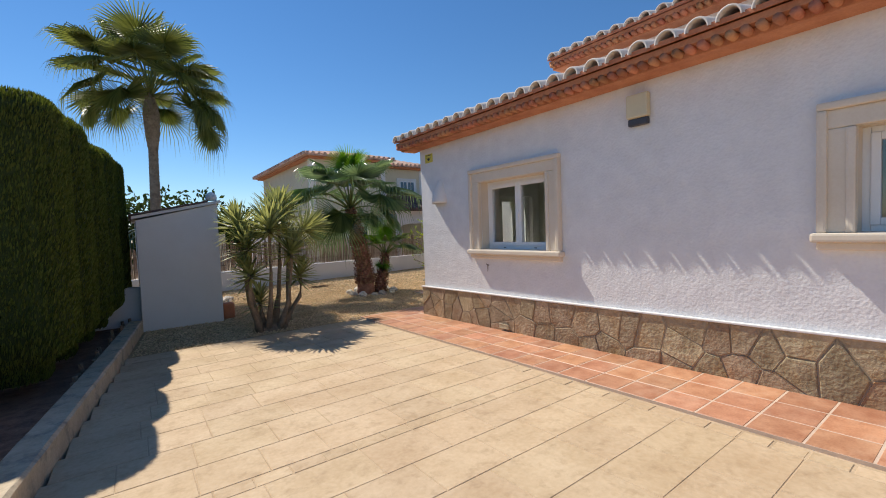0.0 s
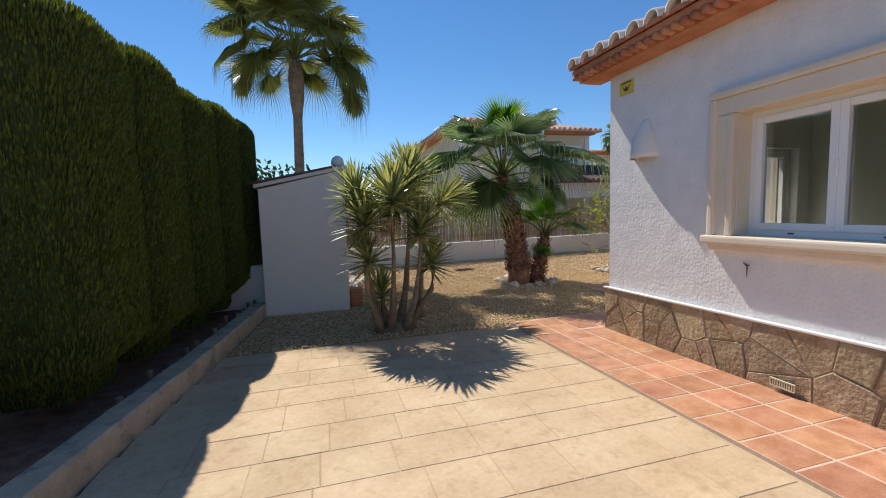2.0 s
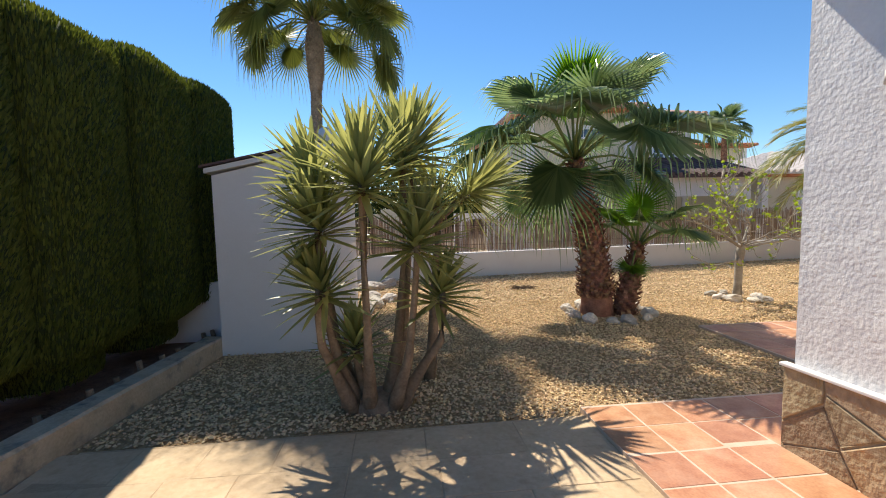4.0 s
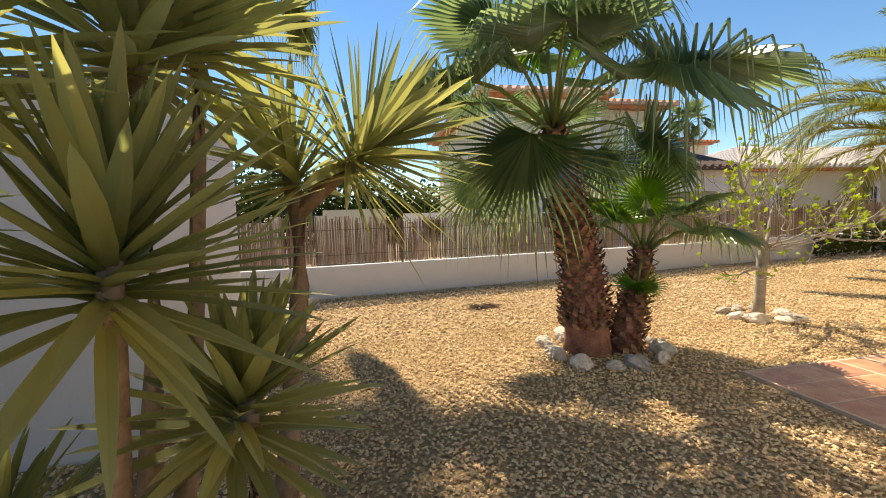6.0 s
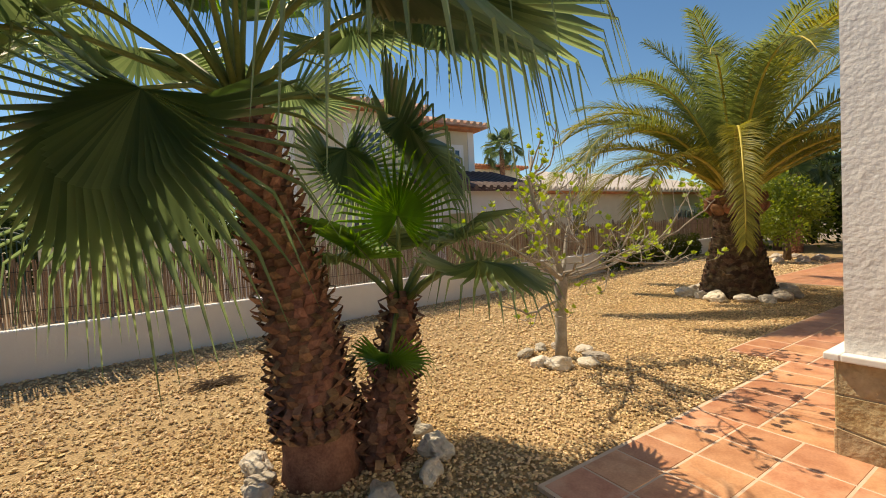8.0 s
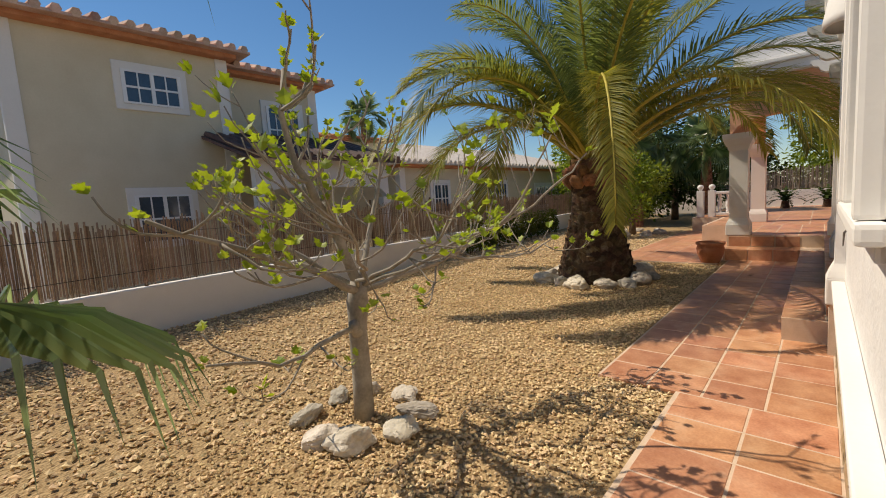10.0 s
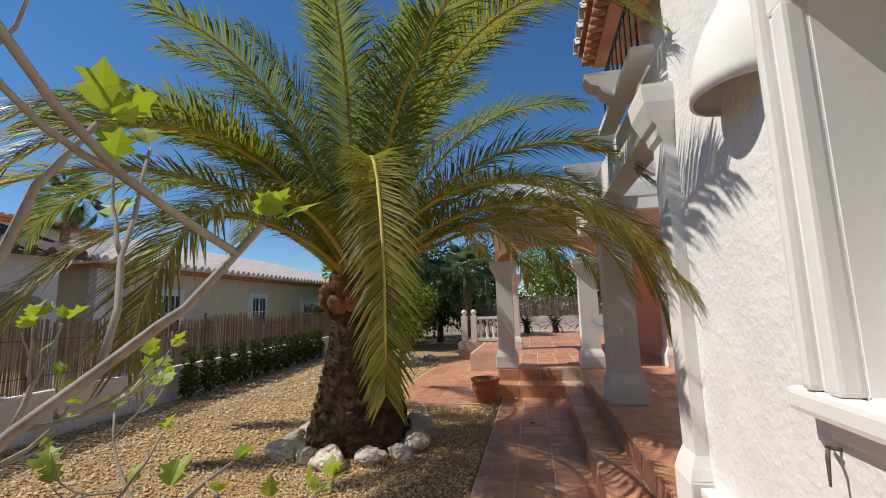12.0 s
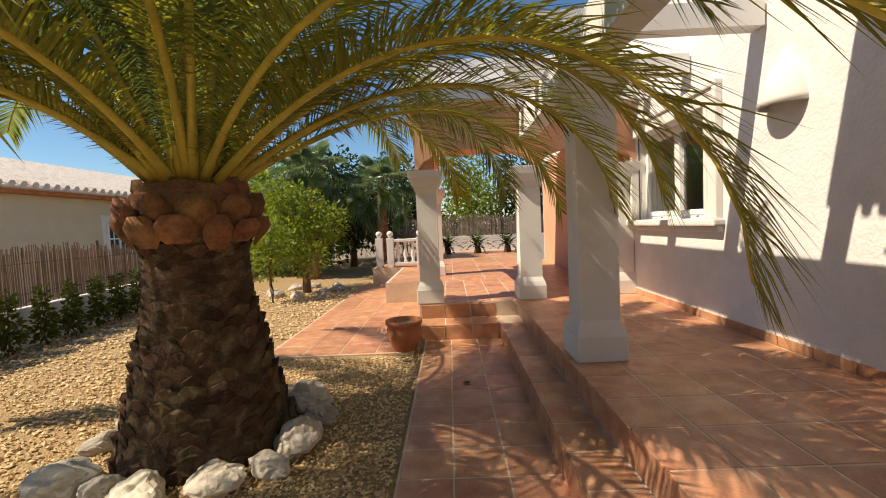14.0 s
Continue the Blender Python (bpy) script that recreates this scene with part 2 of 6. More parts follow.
def soup(name, verts, faces, mat, parent=None, label="", smooth=False):
    me = bpy.data.meshes.new(name)
    me.from_pydata(verts, [], faces)
    if smooth:
        for p in me.polygons:
            p.use_smooth = True
    me.materials.append(mat)
    me.update()
    ob = new(name, me)
    if parent:
        ob.parent = parent
    if label:
        ob["label"] = label
    return ob


def thing(name, label, category, at=(0, 0, 0), group="", kind="", rz=0.0):
    ob = new(name)
    ob.matrix_world = pose(*at, 0, 0, rz)
    return tagged(ob, label, category, group, kind)


def box(bm, lo, hi, bevel=0.0):
    vs = [bm.verts.new((x, y, z)) for x in (lo[0], hi[0]) for y in (lo[1], hi[1]) for z in (lo[2], hi[2])]
    fs = [bm.faces.new([vs[i] for i in f]) for f in ((0, 1, 3, 2), (4, 6, 7, 5), (0, 4, 5, 1), (2, 3, 7, 6), (0, 2, 6, 4), (1, 5, 7, 3))]
    if bevel:
        es = list({e for f in fs for e in f.edges})
        bmesh.ops.bevel(bm, geom=es, offset=bevel, segments=2, affect="EDGES", profile=0.6)


def boxpart(name, lo, hi, mat, parent=None, label="", bevel=0.006):
    bm = bmesh.new()
    box(bm, lo, hi, bevel)
    return part(name, bm, mat, parent, label)


def tube(verts, faces, pts, radii, sides=6, cap=True):
    """Adds a tapered tube along pts to the lists."""
    n0 = len(verts)
    up = Vector((0, 0, 1))
    pts = [Vector(p) for p in pts]
    for i, p in enumerate(pts):
        d = (pts[min(i + 1, len(pts) - 1)] - pts[max(i - 1, 0)]).normalized()
        a = d.cross(up)
        if a.length < 0.05:
            a = d.cross(Vector((1, 0, 0)))
        a.normalize()
        b = a.cross(d)
        for k in range(sides):
            t = 2 * math.pi * k / sides
            verts.append(tuple(p + (a * math.cos(t) + b * math.sin(t)) * radii[i]))
    for i in range(len(pts) - 1):
        for k in range(sides):
            k2 = (k + 1) % sides
            faces.append((n0 + i * sides + k, n0 + i * sides + k2, n0 + (i + 1) * sides + k2, n0 + (i + 1) * sides + k))
    if cap:
        faces.append(tuple(n0 + k for k in range(sides))[::-1])
        faces.append(tuple(n0 + (len(pts) - 1) * sides + k for k in range(sides)))


def lathe(name, profile, mat, parent=None, label="", sides=24, at=(0, 0, 0)):
    vs, fs = [], []
    for r, z in profile:
        for k in range(sides):
            t = 2 * math.pi * k / sides
            vs.append((at[0] + r * math.cos(t), at[1] + r * math.sin(t), at[2] + z))
    for i in range(len(profile) - 1):
        for k in range(sides):
            k2 = (k + 1) % sides
            fs.append((i * sides + k, i * sides + k2, (i + 1) * sides + k2, (i + 1) * sides + k))
    fs.append(tuple(range(sides))[::-1])
    fs.append(tuple((len(profile) - 1) * sides + k for k in range(sides)))
    return soup(name, vs, fs, mat, parent, label, True)


def wall_mesh(name, mat, axis, c0, c1, s0, s1, z0, z1, holes=(), parent=None, label="", kind="structure", category="wall"):
    """A wall between planes c0 and c1 across axis, from s0 to s1 along the other one, with real holes (s0, s1, z0, z1)."""
    ss = sorted({s0, s1, *[h[0] for h in holes], *[h[1] for h in holes]})
    zs = sorted({z0, z1, *[h[2] for h in holes], *[h[3] for h in holes]})
    bm = bmesh.new()
    for a, b in zip(ss, ss[1:]):
        for c, d in zip(zs, zs[1:]):
            if any(h[0] <= a and b <= h[1] and h[2] <= c and d <= h[3] for h in holes):
                continue
            if axis == "x":
                box(bm, (c0, a, c), (c1, b, d))
            else:
                box(bm, (a, c0, c), (b, c1, d))
    bmesh.ops.remove_doubles(bm, verts=bm.verts, dist=0.0005)
    seen = {}
    for f in bm.faces:
        seen.setdefault(tuple(round(v, 3) for v in f.calc_center_median()), []).append(f)
    bmesh.ops.delete(bm, geom=[f for fl in seen.values() if len(fl) > 1 for f in fl], context="FACES")
    ob = part(name, bm, mat, parent, label)
    if not parent:
        tagged(ob, label, category, "", kind)
    return ob


def rnd(a, b):
    return random.uniform(a, b)

# ---------- ground ----------
def slope(y):
    """The drive climbs a little towards the street."""
    return max(0.0, (8.2 - y) * 0.02)


def kerb_x(y):
    return -0.04 + 0.117 * (y - 5.0)


def fence_y(x):
    return 15.0 + 0.12 * x


bm = bmesh.new()
R = 900.0
bmesh.ops.create_grid(bm, x_segments=60, y_segments=60, size=R)
for v in bm.verts:
    s = lambda q: math.copysign(abs(q / R) ** 2.2 * R, q)
    v.co = (s(v.co.x) + 8, s(v.co.y) + 8, -0.32)
tagged(part("ground", bm, ASPHALT), "dry sandy ground reaching to the horizon", "ground", "", "structure")

# gravel garden: the bed, darkened for the shaded gaps, and the loose stones on it
bm = bmesh.new()
box(bm, (-3.0, 8.52, -0.30), (32.0, 19.5, -0.012))
tagged(part("gravel_bed", bm, GRAVELBED), "bed of yellow gravel under the loose stones", "gravel", "", "structure")


def blocked(x, y):
    if y < 8.56:
        return True
    if x < kerb_x(y) + 0.05 and y < 10.6:
        return True
    if 0.55 < x < 1.9 and 10.4 < y < 12.6:
        return True
    if y > fence_y(x) - 0.02 or x < -0.6:
        return True
    if x > 6.2 and y < 10.58 and x < 9.6:
        return True
    if x > 9.5 and y < 11.10:
        return True
    if x > 14.9 and y < 13.0 - (0.6 if x > 24 else 0):
        return True
    if 3.75 < x < 7.0 and y < 8.62:
        return True
    if x > 4.7 and y < 8.62:
        return True
    return False


rng = np.random.default_rng(7)
def scatter_gravel(name, boxes):
    octa = np.array([(1, 0, 0), (-1, 0, 0), (0, 1, 0), (0, -1, 0), (0, 0, 1), (0, 0, -1)], float)
    tri = [(0, 2, 4), (2, 1, 4), (1, 3, 4), (3, 0, 4), (2, 0, 5), (1, 2, 5), (3, 1, 5), (0, 3, 5)]
    V, F = [], []
    for x0, x1, y0, y1, per, size in boxes:
        for _ in range(int((x1 - x0) * (y1 - y0) * per)):
            x, y = rng.uniform(x0, x1), rng.uniform(y0, y1)
            if blocked(x, y):
                continue
            a = rng.uniform(0, 6.283)
            s = size * rng.uniform(0.6, 1.35)
            sc = np.array((s * rng.uniform(0.8, 1.5), s * rng.uniform(0.6, 1.0), s * rng.uniform(0.45, 0.8)))
            p = octa * sc + rng.uniform(-0.22, 0.22, (6, 3)) * s
            t = rng.uniform(-0.5, 0.5)
            p = np.stack((p[:, 0], p[:, 1] * math.cos(t) - p[:, 2] * math.sin(t), p[:, 1] * math.sin(t) + p[:, 2] * math.cos(t)), 1)
            q = np.stack((p[:, 0] * math.cos(a) - p[:, 1] * math.sin(a) + x, p[:, 0] * math.sin(a) + p[:, 1] * math.cos(a) + y, p[:, 2] + rng.uniform(-0.008, 0.008)), 1)
            n = len(V)
            V.extend(q.tolist())
            F.extend((n + i, n + j, n + k) for i, j, k in tri)
    return tagged(soup(name, V, F, PEBBLE), "loose pale yellow crushed stone gravel", "gravel", "", "stuff")


scatter_gravel("gravel", [(0.3, 9.6, 8.5, 12.5, 1500, 0.0128), (9.5, 15.0, 11.0, 13.6, 1300, 0.0128), (0.3, 9.6, 12.5, 16.2, 450, 0.019), (9.5, 15.0, 13.6, 17.0, 450, 0.019),
                          (15.0, 21.0, 13.0, 17.5, 200, 0.024)])

# drive: joint bed, slabs come last in the file
def drive_bed():
    bm = bmesh.new()
    ys = [-9 + i * 0.5 for i in range(36)]
    ys[-1] = 8.52
    rows = []
    for y in ys:
        rows.append([bm.verts.new((kerb_x(y) + 0.1, y, slope(y) + 0.004)), bm.verts.new((3.84, y, slope(y) + 0.004))])
    for a, b in zip(rows, rows[1:]):
        bm.faces.new((a[0], a[1], b[1], b[0]))
    r = bmesh.ops.extrude_face_region(bm, geom=bm.faces[:])
    for v in [g for g in r["geom"] if isinstance(g, bmesh.types.BMVert)]:
        v.co.z = -0.3
    bmesh.ops.recalc_face_normals(bm, faces=bm.faces)
    return tagged(part("drive", bm, JOINT), "stamped sand-coloured concrete drive laid as slabs", "drive", "", "structure")


drive = drive_bed()

# planting bed and kerb under the hedge
def kerb_and_bed():
    bm = bmesh.new()
    ys = [-9 + i * 0.5 for i in range(45)]
    lo = [bm.verts.new((-3.2, y, 0.02 + slope(y))) for y in ys]
    hi = [bm.verts.new((kerb_x(y) - 0.14, y, 0.07 + slope(y) + 0.02 * math.sin(y * 7))) for y in ys]
    for i in range(len(ys) - 1):
        bm.faces.new((lo[i], hi[i], hi[i + 1], lo[i + 1]))
    tagged(part("planting_bed", bm, SOIL), "dark reddish soil of the hedge bed", "soil", "", "structure")
    bm = bmesh.new()
    prev = None
    yk = [-9 + i * 0.39 for i in range(51)]
    for y in yk:
        x, z = kerb_x(y), slope(y)
        w = 0.006 * math.sin(y * 9.1)
        ring = [bm.verts.new(p) for p in ((x - 0.21, y, -0.1), (x - 0.21 + w, y, z + 0.175), (x - 0.19, y, z + 0.19 + w), (x - 0.02, y, z + 0.19 - w), (x, y, z + 0.172), (x + 0.004, y, -0.1))]
        if prev:
            for k in range(5):
                bm.faces.new((prev[k], prev[k + 1], ring[k + 1], ring[k]))
        else:
            bm.faces.new(ring)
        prev = ring
    bm.faces.new(prev[::-1])
    bmesh.ops.recalc_face_normals(bm, faces=bm.faces)
    tagged(part("kerb", bm, KERB), "weathered concrete kerb along the hedge bed", "kerb", "", "structure")


kerb_and_bed()

# ---------- house ----------
WX = 4.82           # front wall face
HY = 7.88           # front wing corner
EAVE = 2.95
W1 = (5.00, 6.27, 1.25, 2.26)
W2 = (0.75, 2.14, 1.44, 2.22)
NY = 9.72           # garden wall face
GX = 7.86           # garden wing corner
W5 = (6.55, 7.45, 0.95, 2.20)
W3 = (8.42, 9.62, 1.21, 2.30)
wall_mesh("wall_front", PLASTER, "x", WX, WX + 0.3, -7.0, HY, 0.0, EAVE + 0.10, [W1, W2], None, "rough white plastered front wall of the villa")
wall_mesh("wall_wing", PLASTER, "y", HY - 0.3, HY, WX + 0.3, GX, 0.0, EAVE + 0.10, [W5], None, "rough white plastered side wall of the villa")
wall_mesh("wall_garden_west", PLASTER, "x", GX, GX + 0.3, HY, NY, 0.0, 3.7, [], None, "white plastered return wall of the garden wing")
wall_mesh("wall_garden", PLASTER, "y", NY - 0.42, NY, GX + 0.3, 10.72, 0.0, 3.7, [W3], None, "sunlit rough white plastered garden wall")
wall_mesh("wall_garden_east", PLASTER, "x", 10.42, 10.72, 8.10, NY - 0.42, 0.0, 3.7, [], None, "white plastered wall end beside the porch")
W4 = (14.35, 16.0, 1.44, 2.55)
wall_mesh("wall_porch", PLASTER, "y", 7.80, 8.10, 10.45, 21.5, 0.0, 3.9, [W4], None, "shaded white plastered wall of the porch")
wall_mesh("wall_back", PLASTER, "y", -7.3, -7.0, WX, 22.0, 0.0, 3.9, [], None, "plain white back wall of the villa")
wall_mesh("wall_far", PLASTER, "x", 21.5, 21.8, -7.0, 8.1, 0.0, 3.9, [], None, "plain white far wall of the villa")
bm = bmesh.new()
box(bm, (WX + 0.3, -7.0, 2.95), (7.78, HY - 0.3, 3.03))
tagged(part("ceiling_front", bm, ROOM), "plain room ceiling", "ceiling", "", "structure")
bm = bmesh.new()
box(bm, (7.78, -7.0, 3.60), (21.5, 7.8, 3.70))
box(bm, (GX + 0.3, 7.8, 3.60), (10.42, NY - 0.42, 3.70))
tagged(part("ceiling_main", bm, ROOM), "plain room ceiling and flat roof slab", "ceiling", "", "structure")
bm = bmesh.new()
box(bm, (WX + 0.3, -7.0, 0.2), (21.5, 7.8, 0.30))
box(bm, (GX + 0.3, 7.8, 0.2), (10.42, NY - 0.42, 0.30))
tagged(part("floor_inside", bm, ROOM), "plain room floor behind the windows", "floor", "", "structure")
wall_mesh("wall_room", ROOM, "x", 7.66, 7.76, -7.0, 7.58, 0.3, 2.95, [], None, "pale grey room wall behind the windows")


def window(name, axis, face, s0, s1, z0, z1, sgn, label, sill_deep=0.11, leaves=2, trim=None, t=0.20, deep=0.14, reach=0.05):
    """Two-leaf white window set back in its opening, cream moulding and sill. sgn: side of the wall that is outside."""
    w = thing(name, label, "window", (0, 0, 0), "", "structure")
    CREAM = trim or CREAM_PAINT

    def bx(nm, a0, a1, c0, c1, e0, e1, mat, lab="", bev=0.006):
        c0, c1 = face + sgn * c0, face + sgn * c1
        lo, hi = min(c0, c1), max(c0, c1)
        if axis == "x":
            return boxpart(nm, (lo, a0, e0), (hi, a1, e1), mat, w, lab, bev)
        return boxpart(nm, (a0, lo, e0), (a1, hi, e1), mat, w, lab, bev)
    bx("moulding_side", s0 - t, s0, -0.004, 0.045, z0, z1, CREAM, "", 0.012)
    bx("moulding_side", s1, s1 + t, -0.004, 0.045, z0, z1, CREAM, "", 0.012)
    for a, b in ((s0 - t - 0.02, s0 - t + t * 0.22), (s1 + t - t * 0.22, s1 + t + 0.02)):
        bx("moulding_bead", a, b, -0.002, 0.075, z0, z1 + 0.14, CREAM, "", 0.018)
    for a, b in ((s0 - 0.055, s0 + 0.002), (s1 - 0.002, s1 + 0.055)):
        bx("moulding_fillet", a, b, -0.002, 0.060, z0, z1 - 0.002, CREAM, "", 0.014)
    bx("moulding_head", s0 - t, s1 + t, -0.004, 0.048, z1, z1 + 0.14, CREAM, "", 0.012)
    bx("moulding_cap", s0 - t - 0.02, s1 + t + 0.02, -0.004, 0.075, z1 + 0.14, z1 + 0.20, CREAM, "", 0.015)
    bx("window_sill", s0 - t - reach, s1 + t + reach, -0.004, sill_deep, z0 - 0.07, z0, CREAM, "cream moulded sill", 0.018)
    bx("sill_lip", s0 - t - 0.02, s1 + t + 0.02, -0.004, sill_deep - 0.05, z0 - 0.13, z0 - 0.07, CREAM, "", 0.015)
    d0, d1 = -deep - 0.06, -deep
    bx("reveal", s0, s0 + 0.004, d1, -0.004, z0, z1, CREAM, "", 0)
    bx("reveal", s1 - 0.004, s1, d1, -0.004, z0, z1, CREAM, "", 0)
    bx("reveal", s0, s1, d1, -0.004, z1 - 0.004, z1, CREAM, "", 0)
    bx("reveal", s0, s1, d1, -0.004, z0, z0 + 0.004, CREAM, "", 0)
    f = 0.05
    bx("window_frame", s0, s0 + f, d0, d1, z0, z1, PVC)
    bx("window_frame", s1 - f, s1, d0, d1, z0, z1, PVC)
    bx("window_frame", s0 + f, s1 - f, d0, d1, z1 - f, z1, PVC)
    bx("window_frame", s0 + f, s1 - f, d0, d1, z0, z0 + f, PVC)
    step = (s1 - s0 - 2 * f) / leaves
    for i in range(leaves):
        a, b = s0 + f + i * step, s0 + f + (i + 1) * step
        g = 0.055
        e0, e1 = d0 + 0.012, d1 + 0.014
        bx("sash", a, a + g, e0, e1, z0 + f, z1 - f, PVC)
        bx("sash", b - g, b, e0, e1, z0 + f, z1 - f, PVC)
        bx("sash", a + g, b - g, e0, e1, z1 - f - g, z1 - f, PVC)
        bx("sash", a + g, b - g, e0, e1, z0 + f, z0 + f + g, PVC)
        p = bx("pane", a + g, b - g, -deep - 0.032, -deep - 0.024, z0 + f + g, z1 - f - g, GLASS, "", 0)
        p.visible_shadow = False
        bx("drain_cap", (a + b) / 2 - 0.02, (a + b) / 2 + 0.02, d1, d1 + 0.006, z0 + 0.02, z0 + 0.032, DARKPLASTIC, "", 0)
    for q in ((s0 + 0.004, s0 + 0.012), (s1 - 0.012, s1 - 0.004)) if axis == "y" else ():
        bx("shutter_slot", *q, -deep + 0.085, -deep + 0.10, z0, z1, DARKPLASTIC, "", 0)
    bx("window_handle", (s0 + s1) / 2 - 0.012, (s0 + s1) / 2 + 0.012, d1 + 0.01, d1 + 0.028, (z0 + z1) / 2 - 0.06, (z0 + z1) / 2 + 0.06, PVC)
    return w


window("window_1", "x", WX, *W1, -1, "two-leaf white window with cream moulded surround and sill")
window("window_2", "x", WX, *W2, -1, "two-leaf white window in cream surround, set high in the wall")
window("window_3", "y", NY, *W3, 1, "white sliding window with deep smooth surround and wide sill", 0.075, 2, SMOOTH, 0.11, 0.31, 0.10)
window("window_5", "y", HY, *W5, 1, "white window in the side wall of the front wing")
window("window_4", "y", 8.10, *W4, 1, "white window with moulded surround on the porch", 0.11, 2, SMOOTH)


# roof edge with clay tiles
def eave_run(name, label, x_edge, y0, y1, z, rise, deep, along="y", sgn=1):
    """A tiled eave: brick-coloured moulding, row of whitewashed barrel ends, clay tile slope behind. Runs along y (or x)."""
    roof = thing(name, label, "roof", (0, 0, 0), "", "structure")

    def P(s, c, h):
        return (x_edge + sgn * c, s, h) if along == "y" else (s, x_edge + sgn * c, h)

    def bar(nm, c0, c1, h0, h1, mat):
        a, b = P(y0, c0, h0), P(y1, c1, h1)
        return boxpart(nm, tuple(min(i, j) for i, j in zip(a, b)), tuple(max(i, j) for i, j in zip(a, b)), mat, roof, "", 0.01)
    bar("eave_moulding", 0.16, 0.46, z - 0.15, z - 0.075, CLAYTILE)
    bar("eave_board", 0.06, 0.46, z - 0.073, z - 0.012, CLAYTILE)
    v, f = [], []
    n = int(abs(y1 - y0) / 0.105)
    for i in range(n):
        s = y0 + (y1 - y0) * (i + 0.5) / n
        tube(v, f, [P(s, 0.055, z - 0.10), P(s, 0.30, z - 0.10)], [0.036, 0.036], 8)
    soup("dentil_row", v, f, CLAYTILE, roof, "", True)
    n = max(2, int(abs(y1 - y0) / 0.245))
    for i in range(n):
        s = y0 + (y1 - y0) * (i + 0.5) / n
        v, f = [], []
        seg = 10
        r0, r1 = 0.098, 0.080
        L = [(-0.02, 0), (0.45, 0.45 * rise), (deep, deep * rise)]
        j = rnd(-0.008, 0.008)
        for c, h in L:
            for r in (r0, r1):
                for k in range(seg + 1):
                    t = math.pi * k / seg
                    v.append(P(s + j + r * math.cos(t), c, z + h + r * math.sin(t) * 1.05))
        m = seg + 1
        for q in range(2):
            o = q * 2 * m
            for k in range(seg):
                f.append((o + k, o + k + 1, o + 2 * m + k + 1, o + 2 * m + k))
                f.append((o + m + k, o + 3 * m + k, o + 3 * m + k + 1, o + m + k + 1))
        for k in range(seg):
            f.append((k, m + k, m + k + 1, k + 1))
        soup("roof_tile", v, f, WHITETILE, roof, "", True)
    v = [P(y0, 0.02, z - 0.012), P(y1, 0.02, z - 0.012), P(y1, deep, z - 0.012 + deep * rise), P(y0, deep, z - 0.012 + deep * rise),
         P(y0, 0.02, z + 0.03), P(y1, 0.02, z + 0.03), P(y1, deep, z + 0.03 + deep * rise), P(y0, deep, z + 0.03 + deep * rise)]
    soup("roof_deck", v, [(0, 1, 2, 3), (4, 7, 6, 5), (0, 4, 5, 1), (1, 5, 6, 2), (2, 6, 7, 3), (3, 7, 4, 0)], CLAYTILE, roof)
    return roof


eave_run("roof_front", "clay barrel-tile roof edge with whitewashed tile ends", WX - 0.40, -7.0, HY + 0.27, EAVE + 0.21, 0.25, 3.1)
# upper storey set back behind the front roof
wall_mesh("wall_upper_front", PLASTER, "x", 7.3, 7.6, -7.0, 6.45, 3.3, 4.62, [], None, "white upper storey wall behind the front roof")
wall_mesh("wall_upper_side", PLASTER, "y", 6.15, 6.45, 7.6, 13.2, 3.3, 4.6, [], None, "white upper storey side wall")
eave_run("roof_upper", "clay barrel-tile edge of the upper roof", 6.9, -7.0, 6.65, 4.62, 0.3, 3.0)

# stone base band, built as single stones later
band_front = boxpart("stone_base_front", (WX - 0.03, -7.0, 0.0), (WX - 0.002, HY + 0.004, 0.53), MORTAR)
tagged(band_front, "base of irregular brown stone cladding with recessed mortar", "stone cladding", "", "structure")
band_wing = boxpart("stone_base_wing", (WX - 0.03, HY + 0.002, 0.0), (GX - 0.002, HY + 0.03, 0.53), MORTAR)
tagged(band_wing, "base of irregular brown stone cladding round the corner", "stone cladding", "", "structure")
band_garden = boxpart("stone_base_garden", (GX - 0.03, NY + 0.002, 0.0), (10.64, NY + 0.03, 0.56), MORTAR)
tagged(band_garden, "base of pale stone cladding under the garden wall", "stone cladding", "", "structure")
band_return = boxpart("stone_base_return", (GX - 0.03, HY + 0.03, 0.0), (GX - 0.002, NY, 0.56), MORTAR)
tagged(band_return, "base of stone cladding on the return wall", "stone cladding", "", "structure")
bm = bmesh.new()
box(bm, (WX - 0.055, -7.0, 0.53), (WX - 0.001, HY + 0.05, 0.55), 0.006)
tagged(part("trim_base_front", bm, SMOOTH), "white plaster lip above the stone base", "trim", "", "structure")
bm = bmesh.new()
box(bm, (GX - 0.075, NY + 0.001, 0.56), (10.66, NY + 0.075, 0.60), 0.008)
box(bm, (GX - 0.075, HY + 0.07, 0.56), (GX - 0.001, NY, 0.60), 0.008)
tagged(part("trim_base_garden", bm, SMOOTH), "white plaster lip above the garden stone base", "trim", "", "structure")


def shear(ob):
    for v in ob.data.vertices:
        if v.co.z > 0.02:
            v.co.z += slope(v.co.y)


for o in (band_front, bpy.data.objects["trim_base_front"]):
    shear(o)

